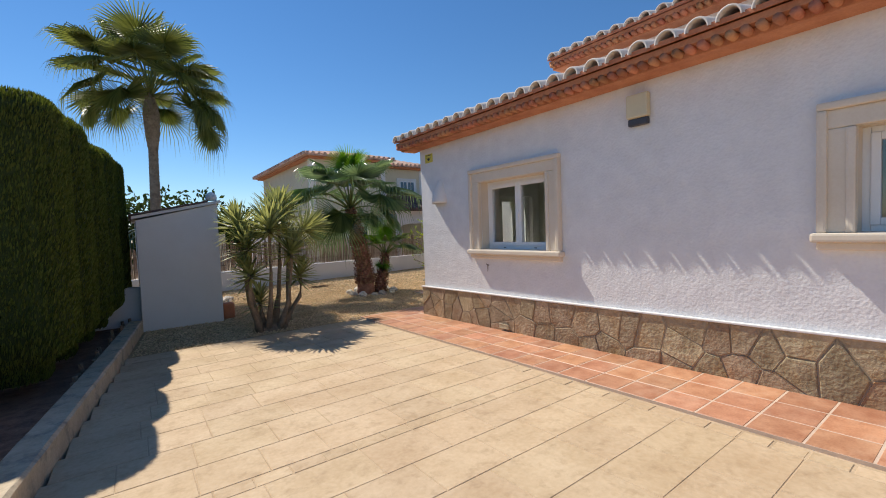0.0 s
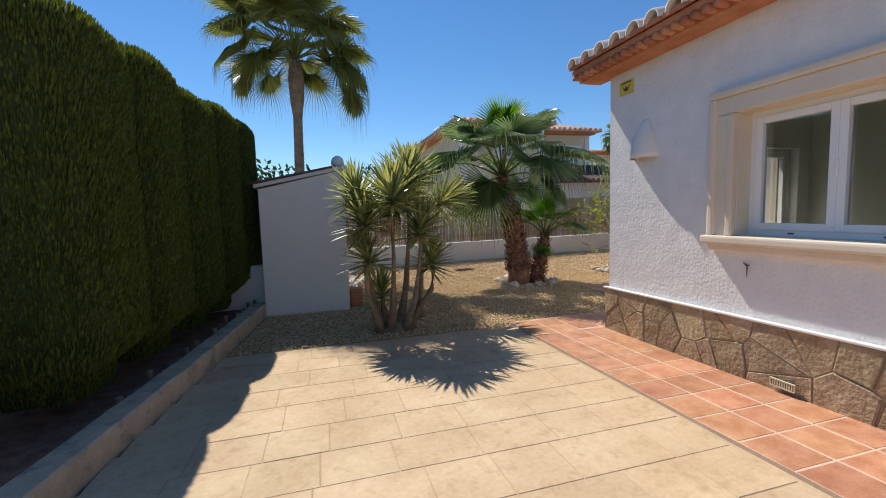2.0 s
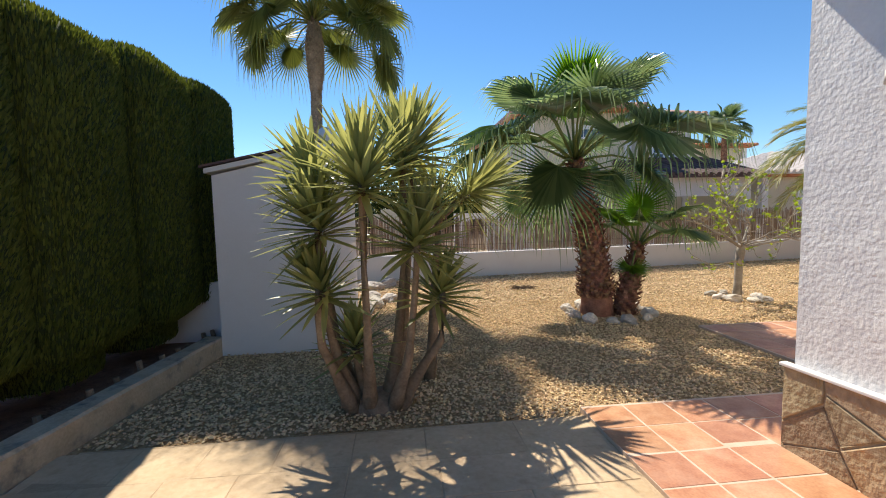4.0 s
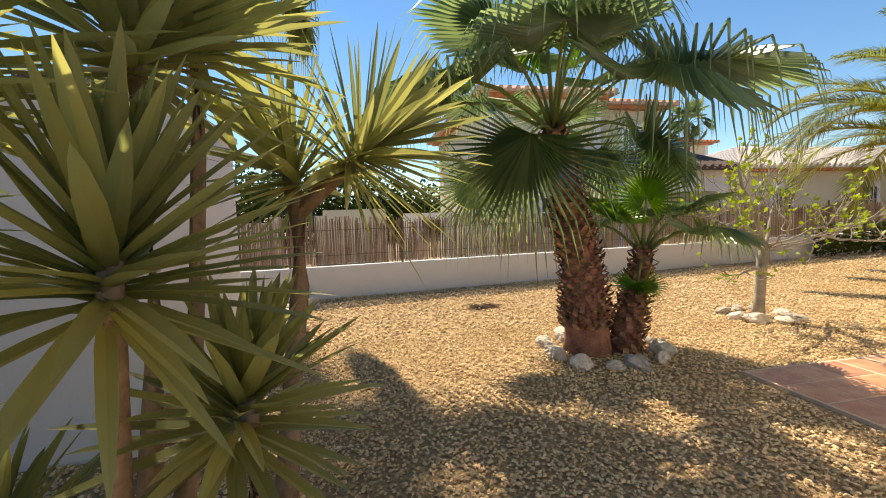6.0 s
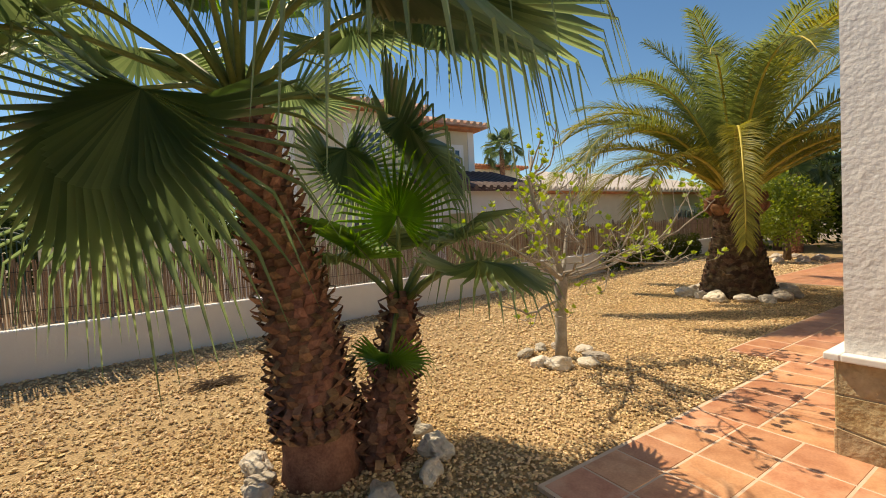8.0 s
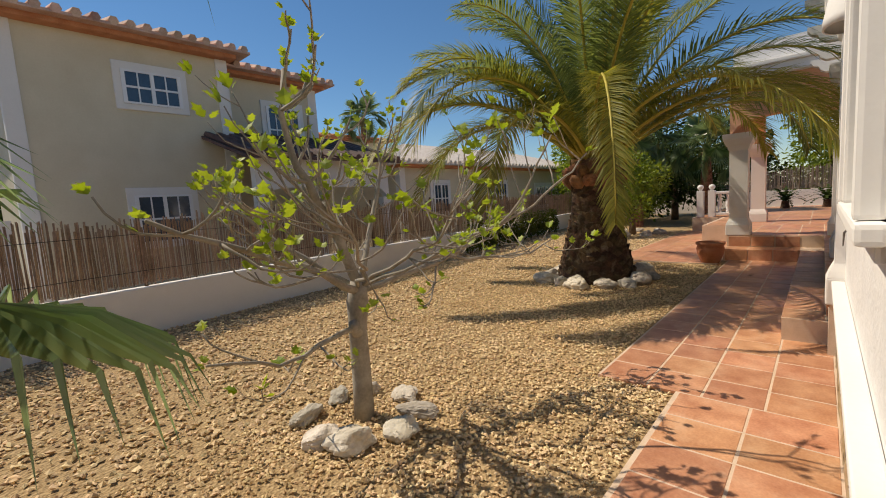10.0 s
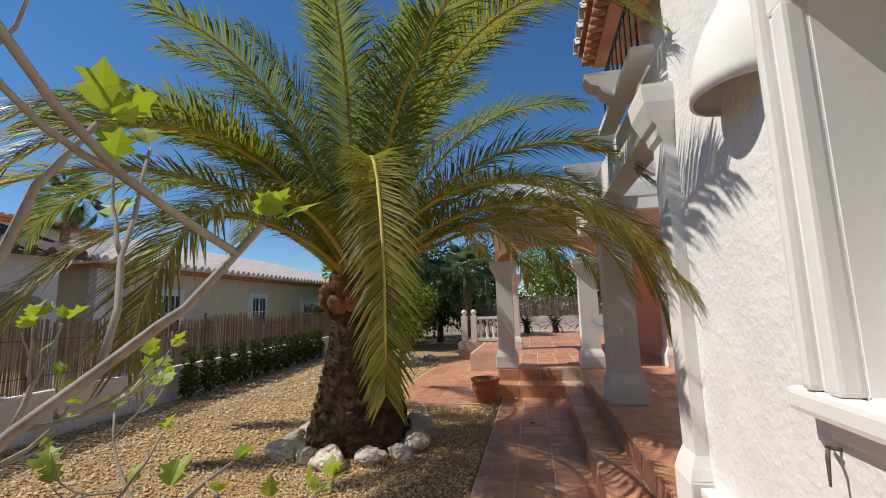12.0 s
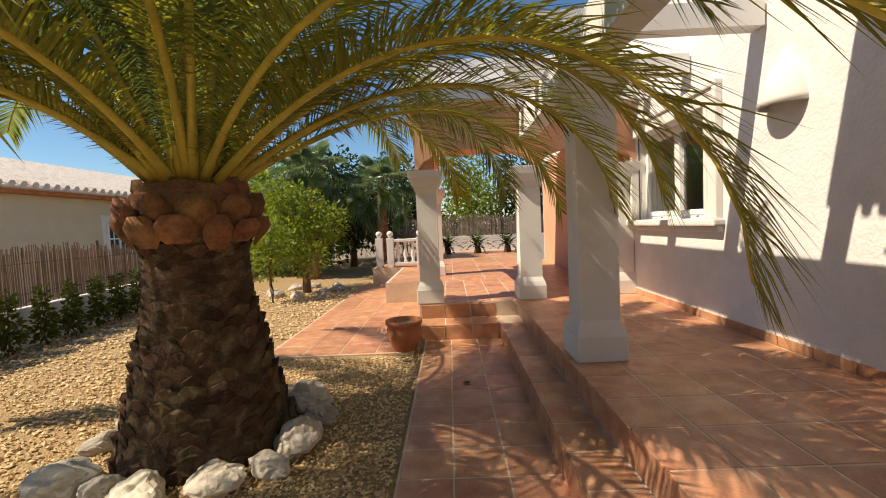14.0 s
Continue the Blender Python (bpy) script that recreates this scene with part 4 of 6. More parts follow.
fans = [(228, -10, 0.66, 1.02, 0.35, FAN), (284, 14, 1.2, 0.95, 0.65, FAN), (322, 24, 1.3, 1.05, 0.7, FAN), (182, 26, 1.15, 0.92, 0.50, FAN), (205, 46, 1.1, 0.86, 0.40, FAN),
        (215, 84, 1.0, 0.70, 0.15, FANYOUNG), (120, 30, 1.1, 0.78, 0.55, FAN), (62, 26, 1.1, 0.78, 0.55, FAN), (18, 40, 1.1, 0.78, 0.45, FAN), (348, 58, 1.1, 0.76, 0.32, FAN),
        (90, 58, 1.05, 0.74, 0.32, FAN), (150, 62, 1.05, 0.74, 0.3, FAN), (300, 78, 1.0, 0.66, 0.2, FANYOUNG), (200, 84, 0.95, 0.62, 0.15, FANYOUNG), (176, 12, 1.3, 1.0, 0.6, FAN), (196, 20, 1.25, 0.95, 0.55, FAN), (250, 34, 1.15, 0.9, 0.5, FAN),
        (150, -22, 0.85, 0.72, 0.8, FAN), (35, -5, 1.0, 0.76, 0.75, FAN), (98, -12, 0.9, 0.72, 0.8, FAN), (345, -2, 0.95, 0.74, 0.75, FAN), (265, 50, 1.05, 0.74, 0.35, FAN), (310, 55, 1.1, 0.74, 0.35, FAN)]
washingtonia((5.36, 11.45, 0), [(0, 0, -0.1), (0, 0, 0.15), (-0.02, 0.0, 0.5), (-0.07, 0.02, 1.0), (-0.17, 0.04, 1.5), (-0.26, 0.07, 1.95), (-0.30, 0.09, 2.2)], [0.25, 0.22, 0.20, 0.18, 0.15, 0.13, 0.07],
             (-0.30, 0.09, 2.18), fans, "fan palm with scaly brown trunk and drooping green leaves", 3)
fans = [(255, 82, 0.56, 0.48, 0.12, FANYOUNG), (330, 48, 0.62, 0.44, 0.3, FAN), (288, 24, 0.68, 0.50, 0.45, FAN), (20, 45, 0.6, 0.44, 0.35, FAN), (80, 50, 0.55, 0.42, 0.35, FAN), (185, 55, 0.5, 0.42, 0.3, FANYOUNG),
        (225, -45, 0.35, 0.30, 0.3, FANYOUNG), (135, 35, 0.6, 0.44, 0.45, FAN), (350, 20, 0.7, 0.48, 0.55, FAN)]
washingtonia((5.74, 11.36, 0), [(-0.03, 0, -0.1), (0.0, 0, 0.2), (0.08, -0.02, 0.55), (0.13, -0.04, 0.85), (0.14, -0.05, 0.98)], [0.16, 0.14, 0.11, 0.09, 0.05], (0.14, -0.05, 0.96), fans,
             "young fan palm leaning from the same ring of stones", 5)
# tall palm behind the shed
tall = washingtonia((1.04, 14.05, 0), [(0.02, 0, -0.1), (0.0, 0, 0.25), (0.0, 0, 1.2), (0.02, 0, 2.4), (0.05, 0, 3.75), (0.06, 0, 4.15), (0.06, 0, 4.65), (0.06, 0, 5.1)], [0.27, 0.20, 0.14, 0.105, 0.095, 0.15, 0.17, 0.09], (0.06, 0, 5.08),
                    fan_ring(11, 32, (84, -16), 1.25, 0.92, FANLIGHT), "tall slender fan palm against the sky", 7, 0.24)

# yucca clump
yucca = thing("yucca", "multi-stemmed yucca with spiky green rosettes", "yucca", (2.30, 8.95, 0))


def rosette(c, n, length, lean, seed, parent):
    r = random.Random(seed)
    c = Vector(c)
    v, f = [], []
    up = Vector(lean).normalized()
    s1 = up.cross(Vector((0.2, 1, 0.1))).normalized()
    s2 = up.cross(s1)
    for i in range(n):
        t = i / n
        a = i * 2.39996 + r.uniform(-0.15, 0.15)
        el = radians(86 - 100 * t ** 0.9 + r.uniform(-7, 7))
        d = (s1 * math.cos(a) + s2 * math.sin(a)) * math.cos(el) + up * math.sin(el)
        L = length * (0.62 + 0.5 * math.sin(min(1, t * 1.5 + 0.25) * math.pi * 0.62)) * r.uniform(0.85, 1.1)
        w = 0.022 * r.uniform(0.85, 1.2)
        sd = d.cross(up)
        if sd.length < 0.05:
            sd = s1
        sd = sd.normalized()
        nr = sd.cross(d).normalized()
        base = c - up * 0.16 * t + d * 0.02
        sag = Vector((0, 0, -1)) * (0.05 + 0.08 * t) * L * r.uniform(0.2, 1.2)
        j = len(v)
        for q, ww in ((0.0, 0.7), (0.25, 1.0), (0.62, 0.85), (0.88, 0.4)):
            p = base + d * L * q + sag * q * q
            v += [tuple(p - sd * w * ww + nr * w * 0.35 * ww), tuple(p), tuple(p + sd * w * ww + nr * w * 0.35 * ww)]
        v.append(tuple(base + d * L + sag))
        for q in range(3):
            o = j + q * 3
            f += [(o, o + 1, o + 4, o + 3), (o + 1, o + 2, o + 5, o + 4)]
        f += [(j + 9, j + 10, j + 12), (j + 10, j + 11, j + 12)]
    soup("rosette", v, f, YUCCA, parent)["kind"] = "stuff"


def yucca_stem(pts, radii, seed):
    v, f = [], []
    tube(v, f, pts, radii, 10)
    r = random.Random(seed)
    v = [tuple(c + r.uniform(-0.006, 0.006) for c in p) for p in v]
    return soup("stem", v, f, YTRUNK, yucca, "", True)


ROS = [((0.00, -0.42, 1.76), 110, 0.50, (-0.05, -0.1, 1), (-0.02, -0.06)), ((0.27, 0.04, 1.96), 105, 0.50, (0.1, 0, 1), (0.10, 0.02)), ((0.36, -0.33, 1.36), 95, 0.42, (0.2, -0.1, 1), (0.14, -0.08)),
       ((0.56, 0.66, 1.66), 72, 0.43, (-0.5, 0.05, 1), (0.47, 0.50)), ((0.93, 0.61, 1.72), 100, 0.50, (1.0, -0.1, 0.85), None), ((0.54, -0.12, 0.94), 76, 0.35, (0.3, -0.1, 1), (0.20, -0.06)),
       ((-0.32, -0.34, 1.04), 72, 0.34, (-0.3, -0.2, 1), (-0.14, -0.06)), ((-0.32, -0.30, 1.48), 85, 0.40, (-0.2, -0.1, 1), (-0.10, 0.03)), ((-0.12, -0.06, 0.56), 56, 0.34, (0.0, 0.1, 1), (-0.06, 0.04)),
       ((0.36, 0.26, 2.08), 85, 0.44, (0, 0.2, 1), (0.08, 0.12)), ((-0.38, -0.05, 1.80), 85, 0.42, (-0.25, 0.1, 1), (-0.08, 0.10))]
for i, (c, n, L, lean, foot) in enumerate(ROS):
    rosette(c, int(n * 1.1), L, lean, 40 + i, yucca)
    if foot:
        fx, fy = foot
        cx, cy, cz = c
        k = 0.75 if cz > 1.2 else 1.0
        dx, dy = cx - fx, cy - fy
        w = 0.03 * math.sin(i * 2.7)
        yucca_stem([(fx, fy, -0.05), (fx + dx * 0.22, fy + dy * 0.25, 0.12), (fx + dx * 0.62, fy + dy * 0.62, 0.20 + 0.16 * cz), (fx + dx * 0.9 + w, fy + dy * 0.9, cz * 0.55), (cx + w * 0.6, cy, cz * 0.8), (cx, cy, cz - 0.02)],
                   [0.072, 0.056, 0.036, 0.028 * k + 0.003, 0.024 * k + 0.003, 0.024], i) if i != 3 else yucca_stem([(0.47, 0.46, -0.05), (0.51, 0.52, 0.3), (0.55, 0.60, 0.7), (0.59, 0.65, 1.1), (0.60, 0.66, 1.43), (0.56, 0.66, 1.64)], [0.060, 0.046, 0.042, 0.040, 0.040, 0.028], i)
    else:
        yucca_stem([(0.60, 0.66, 1.42), (0.74, 0.64, 1.55), (0.91, 0.615, 1.68)], [0.036, 0.036, 0.028], i)
lathe("root_swelling", [(0.20, -0.05), (0.19, 0.03), (0.13, 0.09), (0.02, 0.11)], YTRUNK, yucca, "", 14, (0.03, 0.0, 0))

# date palm
date = thing("date_palm", "large date palm with thick dark trunk and arching fronds", "palm", (13.10, 12.52, 0))


def scarred_trunk(parent, prof, seed):
    """A stout trunk covered with flat, wide leaf scars, each a low plate with a broken upper rim. prof: (height, radius)."""
    r = random.Random(seed)

    def rad(z):
        for (z0, r0), (z1, r1) in zip(prof, prof[1:]):
            if z <= z1:
                return r0 + (r1 - r0) * (z - z0) / (z1 - z0)
        return prof[-1][1]
    v, f = [], []
    tube(v, f, [(0, 0, z) for z, _ in prof], [q for _, q in prof], 28)
    core = soup("trunk", v, f, DARKTRUNK, parent, "", True)
    v, f = [], []
    z, row = 0.0, 0
    while z < prof[-1][0] - 0.05:
        R = rad(z)
        smooth_band = 0.95 < z < 1.38
        h = 0.055 if smooth_band else 0.085
        n = max(10, int(2 * math.pi * R / 0.17))
        for k in range(n):
            a = 2 * math.pi * (k + 0.5 * (row % 2)) / n + r.uniform(-0.05, 0.05)
            w = math.pi / n * r.uniform(0.92, 1.12)
            lift = r.uniform(0.004, 0.012) if smooth_band else r.uniform(0.012, 0.045)
            zz = z + r.uniform(-0.015, 0.015)

            def P(da, dz, out):
                q = rad(zz + dz) + out
                return (q * math.cos(a + da), q * math.sin(a + da), zz + dz)
            j = len(v)
            hh = h * r.uniform(0.8, 1.25)
            rim = [P(-w * 0.9, hh * 0.55, lift * 0.3), P(-w * 0.4, hh * (0.9 + r.uniform(-0.15, 0.15)), lift * r.uniform(0.7, 1.2)), P(w * 0.1, hh * (1.0 + r.uniform(-0.2, 0.2)), lift * r.uniform(0.8, 1.3)),
                   P(w * 0.5, hh * (0.9 + r.uniform(-0.2, 0.1)), lift), P(w * 0.9, hh * 0.5, lift * 0.3)]
            v += [P(-w, 0.0, -0.004), P(0, -hh * 0.35, -0.002), P(w, 0.0, -0.004), *rim, P(0, hh * 1.05, -0.01)]
            f += [(j, j + 1, j + 4, j + 3), (j + 1, j + 5, j + 4), (j + 1, j + 6, j + 5), (j + 1, j + 2, j + 7, j + 6), (j + 3, j + 4, j + 8), (j + 4, j + 5, j + 8), (j + 5, j + 6, j + 8), (j + 6, j + 7, j + 8)]
        z += h * 0.78
        row += 1
    soup("scar_bark", v, f, DARKTRUNK, core)["kind"] = "stuff"


def cut_stubs(parent, z0, z1, r0, rows, n, seed):
    """Rows of rounded, overlapping cut leaf bases that swell out under the crown."""
    r = random.Random(seed)
    v, f = [], []
    tube(v, f, [(0, 0, z0 - 0.05), (0, 0, z0 + 0.1), (0, 0, z1), (0, 0, z1 + 0.15)], [r0 - 0.06, r0 - 0.01, r0 - 0.02, r0 * 0.5], 20)
    core = soup("crown_base", v, f, CUTSTUB, parent, "", True)
    v, f = [], []
    for row in range(rows):
        t = row / (rows - 1)
        zc = z0 + (z1 - z0) * t
        rr = r0 * (1 - 0.30 * max(0, t - 0.5) * 2) - 0.02
        for k in range(n):
            a = 2 * math.pi * (k + 0.5 * (row % 2)) / n + r.uniform(-0.05, 0.05)
            w, h, o = 0.112 * r.uniform(0.8, 1.15), 0.13 * r.uniform(0.8, 1.25), 0.075 * r.uniform(0.7, 1.2)
            d, tn = Vector((math.cos(a), math.sin(a), 0)), Vector((-math.sin(a), math.cos(a), 0))
            c = d * rr + Vector((0, 0, zc + r.uniform(-0.02, 0.02)))
            j = len(v)
            m = 6
            for q in range(4):
                e = q / 3
                for p in range(m + 1):
                    b = math.pi * p / m
                    k2 = (0.55, 1.0, 0.95, 0.55)[q]
                    v.append(tuple(c + tn * (math.cos(b) * w * k2) + d * (math.sin(b) * o * (0.2, 0.75, 1.15, 0.75)[q] - 0.01 + 0.05 * e) + Vector((0, 0, -h * 0.7 + h * 1.5 * e))))
            for q in range(3):
                for p in range(m):
                    i = j + q * (m + 1) + p
                    f.append((i, i + 1, i + m + 2, i + m + 1))
            f.append(tuple(j + 3 * (m + 1) + p for p in range(m + 1)))
    soup("stub_bark", v, f, CUTSTUB, core, "", True)["kind"] = "stuff"


scarred_trunk(date, [(-0.1, 0.62), (0.15, 0.55), (0.5, 0.465), (0.95, 0.365), (1.30, 0.335), (1.55, 0.36)], 21)
cut_stubs(date, 1.52, 1.78, 0.40, 3, 11, 22)


def frond(az, el, length, droop, seed, parent, sway=0.0, early=0.25, wide=1.0, mat=None):
    """A feather frond: arched stalk with two rows of narrow folded leaflets."""
    r = random.Random(seed)
    h = Vector((math.cos(radians(az)), math.sin(radians(az)), 0))
    base = h * 0.22 + Vector((0, 0, 1.78 + 0.12 * math.sin(radians(max(0, el)))))
    pts = [base]
    e = radians(el)
    N = 16
    for i in range(N):
        step = length / N
        e -= radians(droop) / N * (early + 2 * (1 - early) * i / N)
        sw = h.cross(Vector((0, 0, 1))) * sway * i / N
        pts.append(pts[-1] + (h * math.cos(e) + Vector((0, 0, 1)) * math.sin(e) + sw).normalized() * step)
    v, f = [], []
    tube(v, f, pts, [0.024 * (1 - i / (N + 1.5)) + 0.004 + (0.016 if i == 0 else 0.006 if i == 1 else 0.0) for i in range(N + 1)], 6)
    stalk = soup("frond_stalk", v, f, RACHIS, parent, "", True)
    v, f = [], []
    M = int(length * 46)
    for i in range(M):
        t = 0.05 + 0.95 * i / (M - 1)
        q = t * N
        k = min(N - 1, int(q))
        p = pts[k].lerp(pts[k + 1], q - k)
        d = (pts[k + 1] - pts[k]).normalized()
        sd = d.cross(Vector((0, 0, 1)))
        if sd.length < 0.1:
            sd = h.cross(Vector((0, 0, 1)))
        sd.normalize()
        nr = sd.cross(d).normalized()
        if t < 0.2:
            L = r.uniform(0.10, 0.20) + 0.12 * t / 0.2
        else:
            L = 0.52 * (math.sin(math.pi * (0.22 + 0.72 * (t - 0.2) / 0.8)) ** 0.7) + 0.05
        for s in (-1, 1):
            fw = (0.55 if wide > 0.8 else 0.30) + 0.8 * t + r.uniform(-0.1, 0.1)
            ld = (sd * s * 1.0 + d * fw + nr * r.uniform(0.20, 0.62)).normalized()
            LL = L * wide * r.uniform(0.88, 1.1)
            w = (0.0085 if t > 0.2 else 0.005) * r.uniform(0.85, 1.2)
            wd = ld.cross(nr).normalized() * w
            sag = Vector((0, 0, -1)) * LL * r.uniform(0.15, 0.50)
            a, b, c = p, p + ld * LL * 0.5 + sag * 0.22, p + ld * LL + sag
            j = len(v)
            v += [tuple(a - wd * 0.6), tuple(a + wd * 0.6), tuple(b - wd), tuple(b + nr * w * 0.4), tuple(b + wd), tuple(c)]
            f += [(j, j + 2, j + 3), (j, j + 3, j + 1), (j + 1, j + 3, j + 4), (j + 2, j + 5, j + 3), (j + 3, j + 5, j + 4)]
    soup("frond", v, f, mat or PHOENIX, stalk)


r = random.Random(77)
for i in range(33):
    t = i / 32
    az = (i * 137.5 + r.uniform(-8, 8)) % 360
    el = 87 - 46 * t ** 0.9 + r.uniform(-4, 4)
    if 190 < az < 250 and t > 0.4:
        el += 16
    frond(az, el, 3.0 + 0.65 * t + r.uniform(-0.2, 0.2), 58 + 52 * t + r.uniform(-12, 12), 500 + i, date, r.uniform(-0.12, 0.12), 0.15)
# the low fronds that hang over the path and along the wall
frond(205.2, 64, 4.12, 155, 901, date, 0.0, 0.93, 0.64, mat=PHOENIXOLD)
frond(229.3, 41.5, 3.9, 95.6, 902, date, 0.0, 0.79, 1.05, mat=PHOENIXOLD)
frond(243.8, 31.4, 3.8, 120.5, 903, date, 0.0, 0.17, 1.05, mat=PHOENIXOLD)
frond(258, 36, 3.5, 120, 904, date, 0.0, 0.10, mat=PHOENIXOLD)
frond(272, 34, 3.4, 116, 905, date, 0.0, 0.08, mat=PHOENIXOLD)
frond(292, 32, 3.5, 111.5, 906, date, 0.0, 0.05, mat=PHOENIXOLD)
frond(320, 38, 3.4, 115, 910, date, 0.0, 0.05, mat=PHOENIXOLD)
frond(182, 40, 3.5, 122, 907, date, 0.0, 0.5, mat=PHOENIXOLD)
frond(159.5, 41, 3.3, 108, 908, date, 0.0, 0.7, mat=PHOENIXOLD)
frond(152.5, 48, 4.1, 114.7, 909, date, 0.0, 0.66, mat=PHOENIXOLD)
frond(146, 66.6, 3.5, 118, 911, date, 0.0, 0.34, mat=PHOENIXOLD)
frond(131.5, 62, 3.2, 82, 912, date, 0.0, 0.48, mat=PHOENIXOLD)
frond(227, 66, 4.5, 128, 914, date, 0.0, 0.3, mat=PHOENIXOLD)
frond(214, 54, 4.2, 100, 918, date, 0.0, 0.25)
frond(170, 52, 3.8, 118, 913, date, 0.0, 0.5, mat=PHOENIXOLD)


def rock(at, size, seed, label="pale rough limestone rock in the planting ring", group="ring stones"):
    r = random.Random(seed)
    bm = bmesh.new()
    bmesh.ops.create_icosphere(bm, subdivisions=4, radius=1.0)
    sc = (size * r.uniform(0.9, 1.3), size * r.uniform(0.6, 0.9), size * r.uniform(0.45, 0.7))
    off = Vector((r.uniform(0, 50), r.uniform(0, 50), 0))
    for v in bm.verts:
        k = 1 + 0.42 * noise.noise(v.co * 1.2 + off) + 0.20 * abs(noise.noise(v.co * 2.6 + off)) + 0.06 * noise.noise(v.co * 7 + off)
        v.co = Vector((v.co.x * sc[0], v.co.y * sc[1], v.co.z * sc[2])) * k
    ob = part("rock", bm, ROCK)
    ob.matrix_world = pose(at[0], at[1], at[2] + size * 0.25, 0, 0, r.uniform(0, 360))
    return tagged(ob, label, "rock", group)


def ring(cx, cy, rad, n, size, seed, a0=0, a1=360):
    r = random.Random(seed)
    for k in range(n):
        a = radians(a0 + (a1 - a0) * k / n + r.uniform(-8, 8))
        rr = rad * r.uniform(0.92, 1.1)
        rock((cx + rr * math.cos(a), cy + rr * math.sin(a), 0), size * r.uniform(0.7, 1.25), seed * 50 + k)


ring(5.5, 11.40, 0.52, 13, 0.105, 2)
ring(8.1, 12.06, 0.34, 8, 0.10, 3)
ring(13.10, 12.52, 0.76, 14, 0.155, 4)
ring(20.3, 14.25, 0.8, 8, 0.17, 6)
for k, (x, y, s) in enumerate(((2.05, 12.2, 0.12), (2.15, 12.6, 0.16), (2.35, 13.0, 0.15), (2.0, 13.2, 0.2), (1.95, 14.2, 0.2), (2.3, 14.5, 0.18), (2.1, 12.9, 0.14))):
    rock((x, y, 0), s, 900 + k, "flat ochre stone laid along the gravel edge", "edge stones")

weed = thing("weed", "flat dark dried weed lying on the gravel", "weed", (4.95, 13.7, 0.0))
r = random.Random(5)
v, f = [], []
for k in range(90):
    a = r.uniform(0, 6.283)
    d = Vector((math.cos(a), math.sin(a) * 0.7, r.uniform(0.02, 0.28)))
    L = r.uniform(0.12, 0.34)
    o = Vector((r.uniform(-0.08, 0.08), r.uniform(-0.06, 0.06), 0.004))
    tube(v, f, [o, o + d * L * 0.5, o + Vector((d.x, d.y, d.z * 0.2)) * L], [0.006, 0.005, 0.002], 4)
soup("twigs", v, f, DARKBARK, weed)["kind"] = "stuff"

# fig tree
fig = thing("fig_tree", "young fig tree with bare pale branches and fresh leaves", "tree", (8.10, 12.06, 0))


def fig_leaf_at(v, f, p, d, size, r):
    """A lobed leaf."""
    d = d.normalized()
    s = d.cross(Vector((r.uniform(-0.4, 0.4), r.uniform(-0.4, 0.4), 1))).normalized()
    nr = s.cross(d)
    prof = [(0.0, 0.0), (0.08, 0.22), (0.30, 0.50), (0.44, 0.30), (0.66, 0.52), (0.70, 0.24), (1.0, 0.02), (0.70, -0.24), (0.66, -0.52), (0.44, -0.30), (0.30, -0.50), (0.08, -0.22)]
    j = len(v)
    curl = r.uniform(-0.25, 0.35)
    for a, b in prof:
        v.append(tuple(p + d * size * a + s * size * b * 0.9 + nr * size * (curl * abs(b) - 0.15 * a * a)))
    v.append(tuple(p + d * size * 0.45))
    n = len(prof)
    for k in range(n):
        f.append((j + k, j + (k + 1) % n, j + n))


